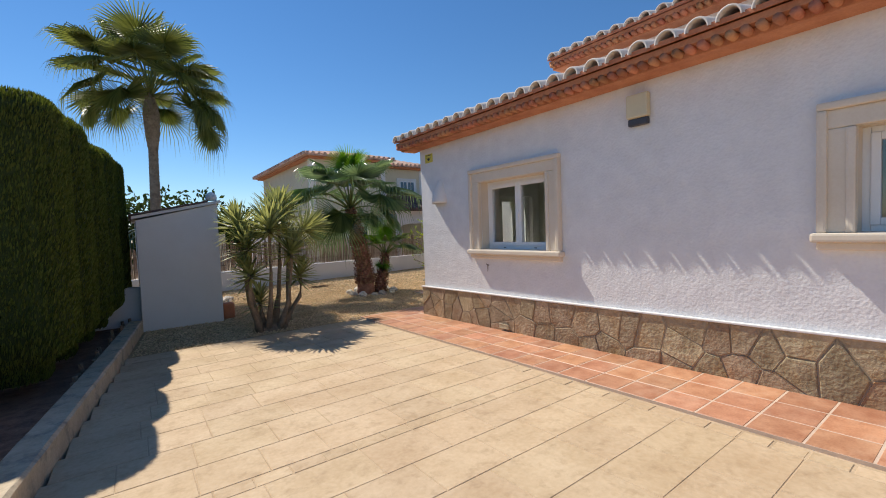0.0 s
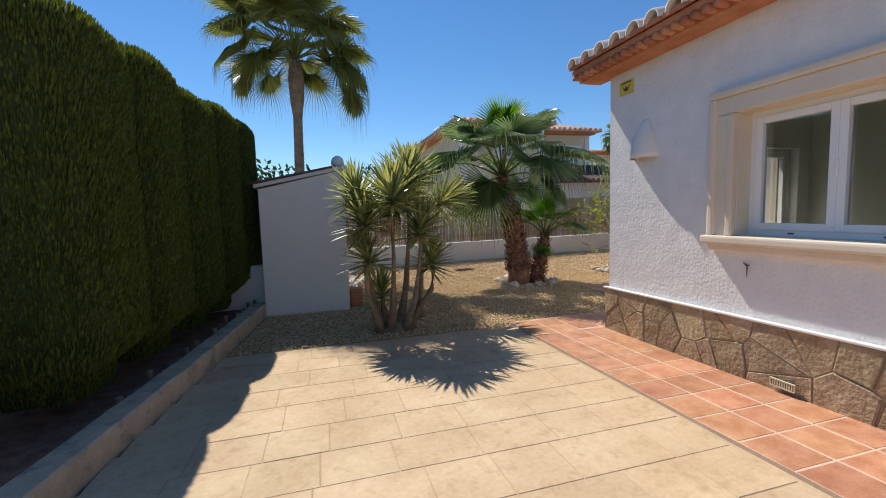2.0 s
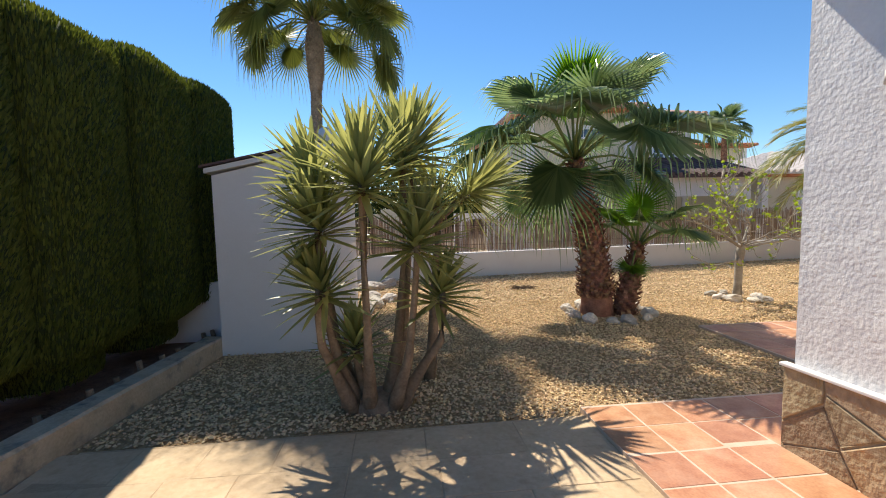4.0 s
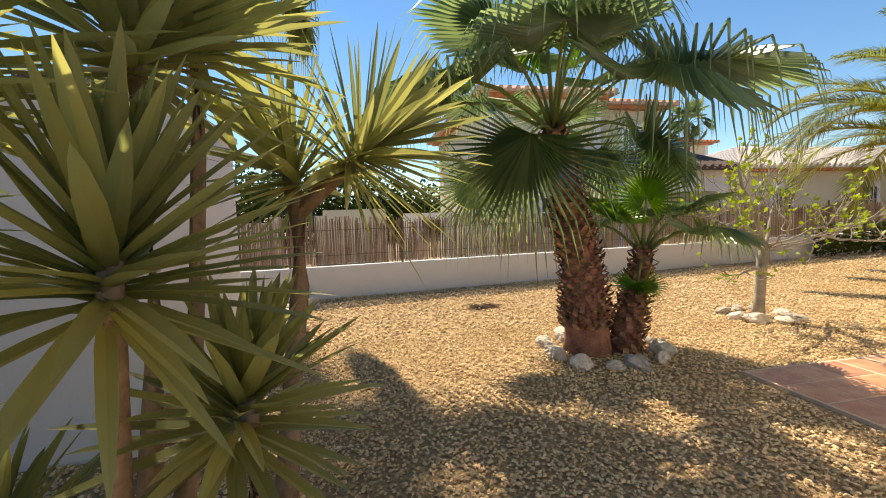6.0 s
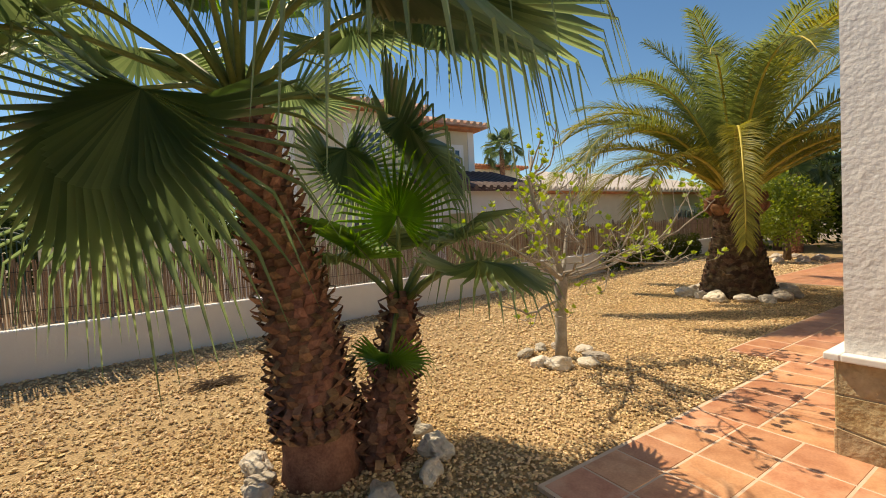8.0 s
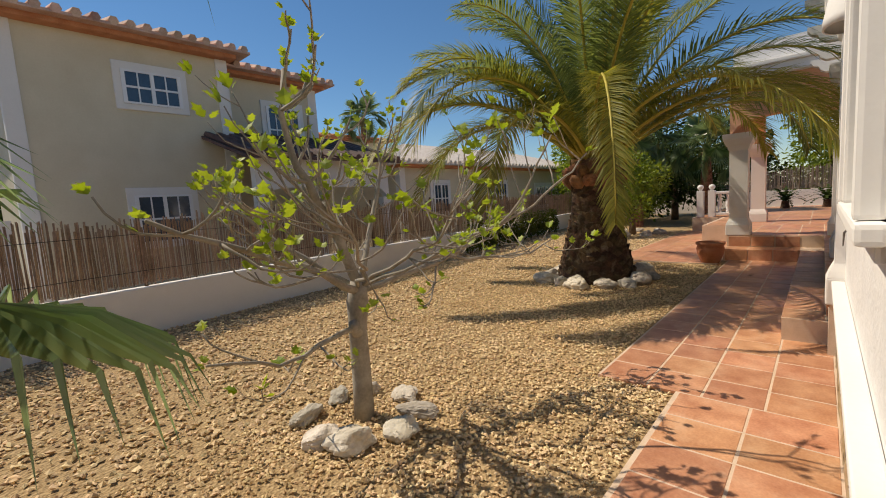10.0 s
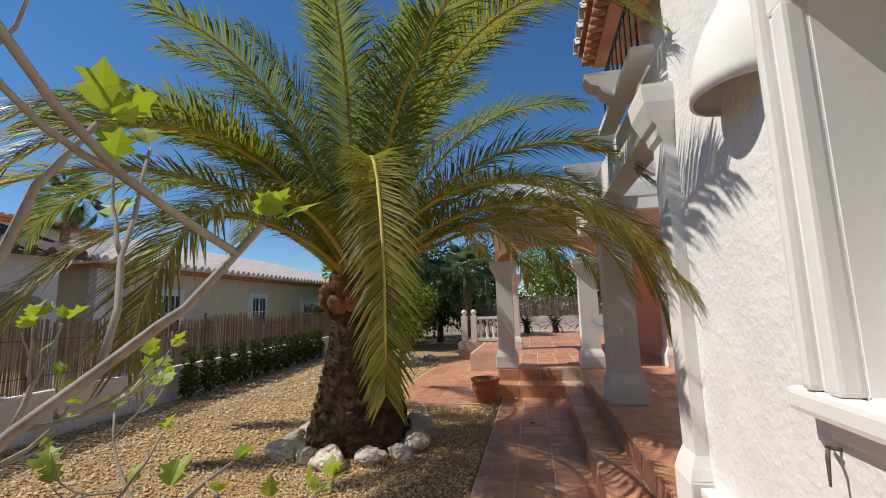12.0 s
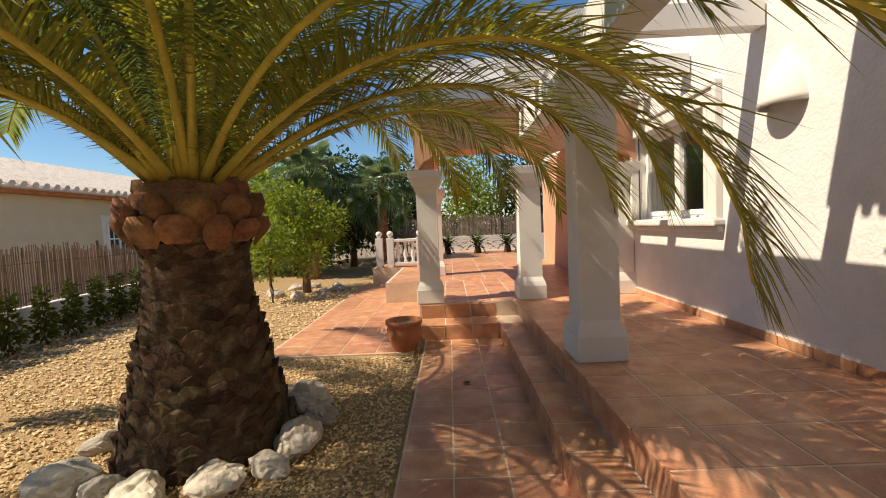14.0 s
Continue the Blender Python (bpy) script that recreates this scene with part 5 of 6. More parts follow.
def fig_tree():
    r = random.Random(12)
    lv, lf = [], []

    def leaves(p, d, n, big=1.0):
        for _ in range(n):
            ld = (d + Vector((r.uniform(-1, 1), r.uniform(-1, 1), r.uniform(-0.2, 0.9)))).normalized()
            fig_leaf_at(lv, lf, p + ld * 0.015, ld, r.uniform(0.03, 0.07) * big, r)

    def branch(name, pts, r0, r1):
        n = len(pts)
        bv, bf = [], []
        tube(bv, bf, pts, [r0 + (r1 - r0) * i / (n - 1) for i in range(n)], 8 if r0 > 0.015 else 6)
        soup(name, bv, bf, BARK, fig, "", True)

    def bent(pts, n, jig):
        """Extra joints with small kinks between the given ones."""
        out = [Vector(pts[0])]
        for a, b in zip(pts, pts[1:]):
            a, b = Vector(a), Vector(b)
            for i in range(1, n + 1):
                q = a.lerp(b, i / n)
                out.append(q + Vector((r.uniform(-jig, jig), r.uniform(-jig, jig), r.uniform(-jig, jig))) * (i < n))
        return out

    def twig(p, d, length, rad, depth):
        """A side shoot that leaves sideways, then turns up at its end."""
        pts = [p]
        for i in range(5):
            d = (d + Vector((r.uniform(-0.28, 0.28), r.uniform(-0.28, 0.28), r.uniform(-0.14, 0.18) + 0.10 * i))).normalized()
            if pts[-1].y + d.y * length < -1.28:
                d = Vector((d.x, abs(d.y) * 0.2, d.z)).normalized()
            pts.append(pts[-1] + d * length / 5)
            if depth < 2 and i in (1, 3) and r.random() < 0.55:
                sd = (d + Vector((r.uniform(-1, 1), r.uniform(-1, 1), r.uniform(-0.3, 0.3)))).normalized()
                twig(pts[-1], sd, length * r.uniform(0.4, 0.65), rad * 0.7, depth + 1)
        branch("branch", pts, rad, rad * 0.55)
        leaves(pts[-1], d, r.randint(2, 3))
        if r.random() < 0.4:
            leaves(pts[2], d, 1)

    v, f = [], []
    tube(v, f, [(0, 0, -0.1), (0.0, -0.01, 0.25), (-0.02, -0.04, 0.6), (-0.02, -0.06, 0.78), (-0.01, -0.07, 0.90)], [0.075, 0.062, 0.058, 0.068, 0.046], 12)
    tube(v, f, [(-0.02, -0.04, 0.56), (-0.08, -0.09, 0.62), (-0.10, -0.11, 0.66)], [0.045, 0.036, 0.030], 10)
    soup("trunk", v, f, BARK, fig, "", True)
    limbs = [
        ([(0.0, -0.06, 0.86), (-0.12, -0.06, 1.2), (-0.30, -0.1, 1.5), (-0.38, -0.06, 1.75), (-0.36, -0.06, 2.1)], 0.034, 3),
        ([(0.0, -0.08, 0.86), (0.25, -0.45, 1.02), (0.48, -0.78, 1.18), (0.60, -0.97, 1.30), (0.66, -1.14, 1.45), (0.68, -1.25, 1.56)], 0.0125, 1),
        ([(0.48, -0.78, 1.18), (0.56, -0.98, 1.45), (0.62, -1.08, 1.68)], 0.010, 1),
        ([(-0.02, -0.08, 0.84), (-0.3, -0.15, 1.0), (-0.72, -0.2, 1.18), (-1.1, -0.2, 1.35)], 0.026, 3),
        ([(-0.08, -0.09, 0.62), (-0.35, -0.12, 0.60), (-0.6, -0.15, 0.57), (-0.95, -0.2, 0.70)], 0.018, 1),
        ([(0.0, -0.06, 0.84), (0.4, -0.2, 0.92), (0.85, -0.25, 1.02), (1.2, -0.3, 1.25)], 0.024, 3),
        ([(-0.02, -0.08, 0.86), (-0.25, -0.45, 1.02), (-0.5, -0.75, 1.12), (-0.7, -0.95, 1.32)], 0.014, 3),
        ([(0.0, -0.05, 0.86), (0.1, 0.3, 1.15), (0.2, 0.6, 1.5), (0.2, 0.7, 1.85)], 0.024, 3),
        ([(0.0, -0.05, 0.86), (0.25, 0.1, 1.2), (0.45, 0.2, 1.55), (0.5, 0.2, 1.85)], 0.024, 3),
        ([(-0.02, -0.05, 0.86), (-0.3, 0.3, 1.15), (-0.55, 0.5, 1.45)], 0.022, 3),
        ([(0.0, -0.08, 0.86), (0.02, -0.5, 1.06), (-0.05, -0.8, 1.16), (0.0, -1.0, 1.42)], 0.013, 3),
        ([(0.25, -0.45, 1.02), (0.7, -0.5, 0.97), (1.2, -0.58, 0.93), (1.5, -0.6, 1.0)], 0.014, 2),
    ]
    for pts, rad, shoots in limbs:
        pp = bent(pts, 3, 0.022)
        branch("limb", pp, rad, rad * 0.35)
        leaves(pp[-1], (pp[-1] - pp[-2]).normalized(), 4)
        for i in range(3, len(pp) - 1):
            d = (pp[i + 1] - pp[i]).normalized()
            for _ in range(shoots):
                if r.random() < 0.54:
                    sd = (d * 0.6 + Vector((r.uniform(-1, 1), r.uniform(-1, 1), r.uniform(-0.5, 0.35)))).normalized()
                    twig(pp[i], sd, r.uniform(0.22, 0.50), rad * 0.24 + 0.002, 0)
    soup("leaves", lv, lf, FIGLEAF, fig)["kind"] = "stuff"


fig_tree()

# hedge of clipped cypresses
def cypress(at, w, d, h, seed, label):
    r = random.Random(seed)
    t = thing("cypress", label, "hedge", at, "hedge cypresses")
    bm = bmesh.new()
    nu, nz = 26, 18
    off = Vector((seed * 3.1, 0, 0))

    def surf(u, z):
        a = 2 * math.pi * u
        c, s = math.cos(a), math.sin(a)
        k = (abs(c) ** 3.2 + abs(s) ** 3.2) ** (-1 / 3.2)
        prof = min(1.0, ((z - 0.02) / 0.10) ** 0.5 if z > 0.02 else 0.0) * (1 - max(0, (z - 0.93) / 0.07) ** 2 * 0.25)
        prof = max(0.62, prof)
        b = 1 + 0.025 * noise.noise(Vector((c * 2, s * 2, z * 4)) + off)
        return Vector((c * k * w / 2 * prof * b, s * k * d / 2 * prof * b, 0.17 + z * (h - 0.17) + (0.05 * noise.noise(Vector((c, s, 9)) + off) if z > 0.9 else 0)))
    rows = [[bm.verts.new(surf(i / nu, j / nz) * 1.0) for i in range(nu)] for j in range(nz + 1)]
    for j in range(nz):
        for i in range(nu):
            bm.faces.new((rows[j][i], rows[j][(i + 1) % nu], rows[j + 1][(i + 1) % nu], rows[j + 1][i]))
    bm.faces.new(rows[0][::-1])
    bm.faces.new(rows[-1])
    # added solid core, coloured as the shade behind the sprays
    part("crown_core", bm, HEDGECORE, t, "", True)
    v, f = [], []
    cnt = 52000
    for _ in range(cnt):
        top = r.random() < 0.10
        u = r.random()
        z = r.random() if not top else 1.0
        if not top and (u > 0.30 and u < 0.70):
            continue
        p = surf(u, z)
        if top:
            q = r.random() ** 0.5
            p = Vector((p.x * q, p.y * q, p.z))
        a = 2 * math.pi * u
        o = Vector((math.cos(a) * (0.25 if top else 1), math.sin(a) * (0.25 if top else 1), r.uniform(1.2, 3.6))).normalized()
        L = r.uniform(0.04, 0.08)
        sd = o.cross(Vector((r.uniform(-1, 1), r.uniform(-1, 1), r.uniform(-1, 1)))).normalized() * L * 0.10
        j = len(v)
        b = p - o * 0.03
        v += [tuple(b - sd * 0.4), tuple(b + sd * 0.4), tuple(b + o * L * 0.6 + sd), tuple(b + o * L), tuple(b + o * L * 0.55 - sd)]
        f += [(j, j + 1, j + 2, j + 3, j + 4)]
    soup("foliage", v, f, CYPRESS, t)["kind"] = "stuff"
    for k in (-0.42 + rnd(-0.05, 0.05), -0.20 + rnd(-0.08, 0.08), 0.04 + rnd(-0.08, 0.08), 0.30 + rnd(-0.08, 0.08)):
        v, f = [], []
        tube(v, f, [(0.60 + rnd(-0.03, 0.03), k * d, -0.04), (0.60, k * d + rnd(-0.01, 0.01), 0.06), (0.59, k * d + rnd(-0.015, 0.015), rnd(0.10, 0.17))], [0.032, 0.028, 0.024], 7)
        soup("stem", v, f, YTRUNK, t)


for i, y in enumerate((7.42, 8.36, 9.32, 10.30, 11.2)):
    cypress((kerb_x(y) - 0.86, y, 0.06 + slope(y)), 1.28, 1.22, 2.97 + 0.06 * math.sin(i * 2.3), 30 + i, "clipped dark green cypress in the tall hedge")
pier = thing("gate_pier", "white plastered pier standing at the end of the hedge", "pier", (-0.82, 6.62, 0.0))
boxpart("shaft", (-0.2, -0.2, 0.0), (0.2, 0.2, 1.38), SMOOTH, pier, "", 0.04)
boxpart("cap", (-0.24, -0.24, 1.38), (0.24, 0.24, 1.46), SMOOTH, pier, "", 0.02)
wall_mesh("wall_boundary_drive", SMOOTH, "x", -1.0, -0.8, -9.0, 6.42, -0.2, 1.0, [], None, "low white wall beside the drive")

# ---------- far garden and neighbours ----------
def leaf_tree(name, label, at, trunk_h, crown, mat, seed, leaf=0.09, count=2600, trunk_r=0.10, bark=DARKBARK, group=""):
    """Trunk, limbs and an uneven crown of many single leaves. crown: list of (x, y, z, radius)."""
    r = random.Random(seed)
    t = thing(name, label, "tree" if trunk_h > 0.3 else "bush", at, group)
    v, f = [], []
    tube(v, f, [(0, 0, -0.1), (0.02, 0, trunk_h * 0.5), (0, 0.02, trunk_h)], [trunk_r, trunk_r * 0.8, trunk_r * 0.65], 8)
    for cx, cy, cz, cr in crown:
        tube(v, f, [(0, 0.02, trunk_h * 0.95), (cx * 0.5, cy * 0.5, (trunk_h + cz) / 2), (cx, cy, cz)], [trunk_r * 0.5, trunk_r * 0.35, trunk_r * 0.1], 6)
    soup("trunk", v, f, bark, t, "", True)
    v, f = [], []
    tot = sum(c[3] ** 2 for c in crown)
    for cx, cy, cz, cr in crown:
        for _ in range(int(count * cr * cr / tot)):
            d = Vector((r.gauss(0, 1), r.gauss(0, 1), r.gauss(0, 0.85))).normalized()
            p = Vector((cx, cy, cz)) + d * cr * (r.random() ** 0.4) * (1 + 0.35 * noise.noise(d * 2 + Vector((seed, cx, cz))))
            o = (d + Vector((r.uniform(-1, 1), r.uniform(-1, 1), r.uniform(-0.8, 0.6)))).normalized()
            s = o.cross(Vector((r.uniform(-1, 1), r.uniform(-1, 1), r.uniform(-1, 1)))).normalized()
            L = leaf * r.uniform(0.6, 1.3)
            j = len(v)
            v += [tuple(p), tuple(p + o * L * 0.5 + s * L * 0.27), tuple(p + o * L), tuple(p + o * L * 0.5 - s * L * 0.27)]
            f.append((j, j + 1, j + 2, j + 3))
    soup("crown", v, f, mat, t)["kind"] = "stuff"
    return t


leaf_tree("lemon_tree", "leafy yellow-green citrus tree by the red walk", (20.3, 14.25, 0), 0.6, [(0, 0, 1.5, 0.7), (0.3, 0.3, 2.1, 0.7), (-0.5, 0.2, 1.3, 0.6), (-0.7, -0.3, 0.9, 0.45), (0.4, -0.4, 1.7, 0.6), (-0.2, 0.5, 2.3, 0.5)], BUSHLEAF, 61, 0.10, 5200, 0.12)
leaf_tree("shrub", "thin yellow-green shrub in the gravel", (19.0, 14.55, 0), 0.4, [(0, 0, 0.9, 0.4), (0.1, 0.1, 1.3, 0.35), (-0.1, -0.1, 1.6, 0.3)], BUSHLEAF, 62, 0.085, 1300, 0.05)
for k, (x, y, s) in enumerate(((24.5, 16.0, 1.2), (27.0, 14.6, 1.4), (29.5, 16.5, 1.5), (31.5, 13.0, 1.5), (32, 9.5, 1.6), (31, 6.5, 1.5), (26.0, 18.2, 1.3), (33, 3.5, 1.5))):
    leaf_tree("garden_tree", "dense dark green tree at the end of the garden", (x, y, 0), 1.2 * s, [(0, 0, 1.5 * s, 0.9 * s), (0.7 * s, 0.2, 2.0 * s, 0.9 * s), (-0.7 * s, -0.3, 1.8 * s, 0.85 * s), (0.1, 0.5, 2.7 * s, 0.8 * s), (0, -0.6 * s, 1.0 * s, 0.8 * s), (0.2, 0.7 * s, 0.9 * s, 0.8 * s)],
              PINE if k % 2 else BUSHLEAF, 70 + k, 0.20, 5200, 0.16, group="end trees")
# small cypresses planted along the fence
for k in range(12):
    x = 15.0 + k * 0.55
    leaf_tree("young_cypress", "narrow young cypress planted along the white wall", (x, fence_y(x) - 0.25, 0), 0.1, [(0, 0, 0.2 + 0.12 * q, 0.13 - 0.012 * q) for q in range(6)], CYPRESS, 100 + k, 0.09, 420, 0.02, group="young cypresses")
# palms in the distance
for k, (x, y, h) in enumerate(((24.0, 12.9, 2.6), (23.2, 15.0, 3.0), (21.8, 29.0, 6.2))):
    washingtonia((x, y, 0), [(0, 0, -0.1), (0, 0, h * 0.5), (0, 0, h)], [0.22, 0.18, 0.12], (0, 0, h), fan_ring(200 + k, 20, (80, -40), 0.9, 0.75), "distant fan palm in the end of the garden", 30 + k)
# pines on the hill behind
for k in range(26):
    rr = random.Random(300 + k)
    x, y = -24 + k * 2.6 + rr.uniform(-1, 1), 38 + rr.uniform(0, 9)
    s = rr.uniform(2.5, 3.4) * (1.0 if x < 6 else 0.7)
    leaf_tree("pine", "dark green pine on the slope behind the houses", (x, y, -0.3), 1.5 * s * 0.6, [(0, 0, 1.3 * s, 0.9 * s), (0.9 * s, 0.1, 1.1 * s, 0.7 * s), (-0.8 * s, -0.1, 1.0 * s, 0.75 * s), (0.1, 0.3, 0.5 * s, 0.9 * s)], PINE, 300 + k, 0.42, 1800, 0.2, group="far pines")


def house(name, label, x0, x1, y0, y1, eave, wins, roofmat, doors=(), over=0.5, rise=0.55, wallmat=NBCREAM):
    h = thing(name, label, "house", (0, 0, 0))
    v = [(x0, y0, -0.3), (x1, y0, -0.3), (x1, y1, -0.3), (x0, y1, -0.3), (x0, y0, eave), (x1, y0, eave), (x1, y1, eave), (x0, y1, eave)]
    soup("wall", v, [(0, 1, 5, 4), (1, 2, 6, 5), (2, 3, 7, 6), (3, 0, 4, 7), (4, 5, 6, 7)], wallmat, h)
    for qx, qy in ((x0, y0), (x1, y0)):
        boxpart("quoin", (qx - 0.13, qy - 0.03, -0.3), (qx + 0.13, qy + 0.2, eave - 0.05), SMOOTH, h, "", 0.01)
    boxpart("eave_moulding", (x0 - over * 0.55, y0 - over * 0.55, eave - 0.12), (x1 + over * 0.55, y1 + over * 0.55, eave), CLAYTILE, h, "", 0.02)
    a, b, c, d = x0 - over, x1 + over, y0 - over, y1 + over
    m = min(b - a, d - c) / 2
    if b - a < d - c:
        r0, r1 = (a + m, c + m), (a + m, d - m)
    else:
        r0, r1 = (a + m, c + m), (b - m, c + m)
    E = eave + 0.02
    top = E + rise
    v = [(a, c, E), (b, c, E), (b, d, E), (a, d, E), (*r0, top), (*r1, top), (a, c, E - 0.05), (b, c, E - 0.05), (b, d, E - 0.05), (a, d, E - 0.05)]
    if b - a < d - c:
        f = [(0, 1, 4), (1, 2, 5, 4), (2, 3, 5), (3, 0, 4, 5)]
    else:
        f = [(0, 1, 5, 4), (1, 2, 5), (2, 3, 4, 5), (3, 0, 4)]
    f += [(6, 9, 8, 7), (0, 6, 7, 1), (1, 7, 8, 2), (2, 8, 9, 3), (3, 9, 6, 0)]
    soup("roof", v, f, roofmat, h)
    # barrel tiles as ridges running down the two visible slopes
    v, f = [], []
    n = int((b - a) / 0.26)
    for i in range(n):
        x = a + (i + 0.5) * (b - a) / n
        run = min(x - a, b - x, m)
        if run > 0.1:
            tube(v, f, [(x, c - 0.02, E + 0.03), (x, c + run, E + 0.03 + rise * run / m)], [0.085, 0.085], 6)
    n = int((d - c) / 0.26)
    for i in range(n):
        y = c + (i + 0.5) * (d - c) / n
        run = min(y - c, d - y, m)
        if run > 0.1:
            tube(v, f, [(a - 0.02, y, E + 0.03), (a + run, y, E + 0.03 + rise * run / m)], [0.085, 0.085], 6)
    soup("roof_tiles", v, f, roofmat, h)["kind"] = "stuff"
    for wx0, wx1, wz0, wz1 in wins:
        w = new("window")
        w.parent = h
        yy = y0
        boxpart("surround", (wx0 - 0.16, yy - 0.05, wz0 - 0.12), (wx1 + 0.16, yy + 0.02, wz1 + 0.16), SMOOTH, w, "", 0.015)
        boxpart("pane", (wx0, yy - 0.056, wz0), (wx1, yy - 0.048, wz1), DARKGLASS, w, "", 0)
        k = 2 if wx1 - wx0 > 0.7 else 1
        for i in range(k + 1):
            xx = wx0 + (wx1 - wx0) * i / k
            boxpart("window_bar", (xx - 0.035, yy - 0.085, wz0), (xx + 0.035, yy - 0.057, wz1), PVC, w, "", 0)
        for i in range(1, 2 * k):
            xx = wx0 + (wx1 - wx0) * i / (2 * k)
            boxpart("glazing_bar", (xx - 0.012, yy - 0.075, wz0), (xx + 0.012, yy - 0.057, wz1), PVC, w, "", 0)
        for zz in (wz0 + 0.02, (wz0 + wz1) / 2, wz1 - 0.02):
            boxpart("glazing_bar", (wx0, yy - 0.078, zz - 0.02), (wx1, yy - 0.058, zz + 0.02), PVC, w, "", 0)
    return h


DARKGLASS = surface("dark_window_glass", (0.03, 0.05, 0.08), (0.05, 0.08, 0.12), 0.08, 2, 20, 0.0, 0.001, spec=0.8)
house("neighbour_house", "cream two-storey house with clay tile roof and white windows", 7.3, 10.9, 20.4, 29.0, 5.1, [(8.95, 9.95, 3.75, 4.42), (8.9, 9.9, 0.9, 1.9)], NBROOF)
house("neighbour_house", "cream two-storey house wing with clay tile roof", 10.9, 13.6, 21.0, 29.0, 4.95, [(12.2, 13.1, 3.0, 4.2)], NBROOF)
porch = thing("neighbour_porch", "neighbour's white porch with dark tiled roof and arch", "porch", (0, 0, 0))
arch = arch_wall("porch_arch", "x", 18.6, 18.8, 10.6, 14.2, 1.6, 2.55, SMOOTH, "white plastered arch of the neighbour's porch")
arch.parent = porch
del arch["category"], arch["kind"], arch["label"]
for x in (10.6, 14.0):
    boxpart("post", (x, 18.6, -0.3), (x + 0.25, 18.8, 1.62), SMOOTH, porch)
soup("roof", [(10.3, 18.3, 2.55), (14.5, 18.3, 2.55), (14.5, 21.0, 3.4), (10.3, 21.0, 3.4), (10.3, 18.3, 2.48), (14.5, 18.3, 2.48), (14.5, 21.0, 3.33), (10.3, 21.0, 3.33)],
     [(0, 1, 2, 3), (4, 7, 6, 5), (0, 4, 5, 1), (1, 5, 6, 2), (2, 6, 7, 3), (3, 7, 4, 0)], NBDARK, porch)
v, f = [], []
for i in range(16):
    tube(v, f, [(10.43 + i * 0.26, 18.27, 2.58), (10.43 + i * 0.26, 20.9, 3.4)], [0.08, 0.08], 6)
soup("roof_tiles", v, f, NBDARK, porch)["kind"] = "stuff"
house("bungalow", "long cream bungalow behind the reed fence", 16.5, 31.0, 20.5, 27.0, 2.75, [(18.0, 18.8, 1.0, 2.05), (22.0, 22.8, 1.0, 2.05), (25.5, 27.2, 0.9, 1.9)], WHITETILE, rise=1.2)
house("distant_house", "distant cream house among palms", 18.5, 24.0, 30.0, 37.0, 5.3, [(19.5, 20.5, 3.6, 4.5)], CLAYTILE)
# entrance lane beyond the fence: low walls, green iron gate
gate = thing("garden_gate", "arched green iron gate between low cream walls", "gate", (0.9, 24.2, 0))
for s in (-1, 1):
    boxpart("gate_pier", (s * 0.78 - 0.15, -0.15, -0.3), (s * 0.78 + 0.15, 0.15, 1.55), NBCREAM, gate)
v, f = [], []
for rr in (0.72, 0.62, 0.42):
    tube(v, f, [(rr * math.cos(math.pi * k / 14), 0, 1.4 + rr * 0.98 * math.sin(math.pi * k / 14)) for k in range(15)], [0.022] * 15, 5)
soup("gate_arch", v, f, GREENIRON, gate)
for k in range(13):
    x = -0.6 + k * 0.1
    v, f = [], []
    tube(v, f, [(x, 0, -0.2), (x, 0, 1.4 + math.sqrt(max(0, 0.62 ** 2 - x * x)))], [0.014, 0.014], 5)
    soup("gate_bar", v, f, GREENIRON, gate)
wall_mesh("wall_lane", NBCREAM, "y", 24.1, 24.4, -20, -0.05, -0.3, 1.35, [], None, "low cream lane wall beside the gate")
wall_mesh("wall_lane_east", NBCREAM, "y", 24.1, 24.4, 1.85, 4.2, -0.3, 1.75, [], None, "cream lane wall beside the gate")
wall_mesh("wall_lane_far", SMOOTH, "y", 19.4, 19.6, 4.4, 7.0, -0.3, 1.5, [(4.9, 5.5, -0.3, 1.3)], None, "white garden wall with an opening beyond the fence")
fence_end = copy_thing(fence, pose(28.4, -6.0, 0.42, 0, 0, 90))
lamp = thing("street_lamp", "white globe lamp on a thin post beyond the fence", "lamp", (-1.0, 23.6, 0))
v, f = [], []
tube(v, f, [(0, 0, -0.3), (0, 0, 2.15)], [0.035, 0.03], 8)
soup("post", v, f, METAL, lamp)
lathe("globe", [(0.05, 0), (0.15, 0.08), (0.17, 0.18), (0.12, 0.29), (0.01, 0.33)], PVC, lamp, "white glass globe", 14, (0, 0, 2.15))
copy_thing(lamp, pose(-3.9, 23.4, -0.15))

# balustrade and things at the end of the porch
bal = thing("balustrade", "white turned balustrade with ball-topped posts", "balustrade", (21.5, 12.62, PF - 0.002), rz=-90)
for x in (0.0, 0.30, 1.10):
    boxpart("post", (x - 0.09, -0.09, 0.0), (x + 0.09, 0.09, 0.80), SMOOTH, bal, "", 0.01)
    lathe("ball", [(0.05, 0), (0.038, 0.025), (0.07, 0.055), (0.088, 0.11), (0.07, 0.16), (0.02, 0.185)], SMOOTH, bal, "", 14, (x, 0, 0.80))
boxpart("top_rail", (0.39, -0.08, 0.68), (1.01, 0.08, 0.76), SMOOTH, bal, "", 0.015)
boxpart("bottom_rail", (0.39, -0.08, 0.06), (1.01, 0.08, 0.13), SMOOTH, bal, "", 0.01)
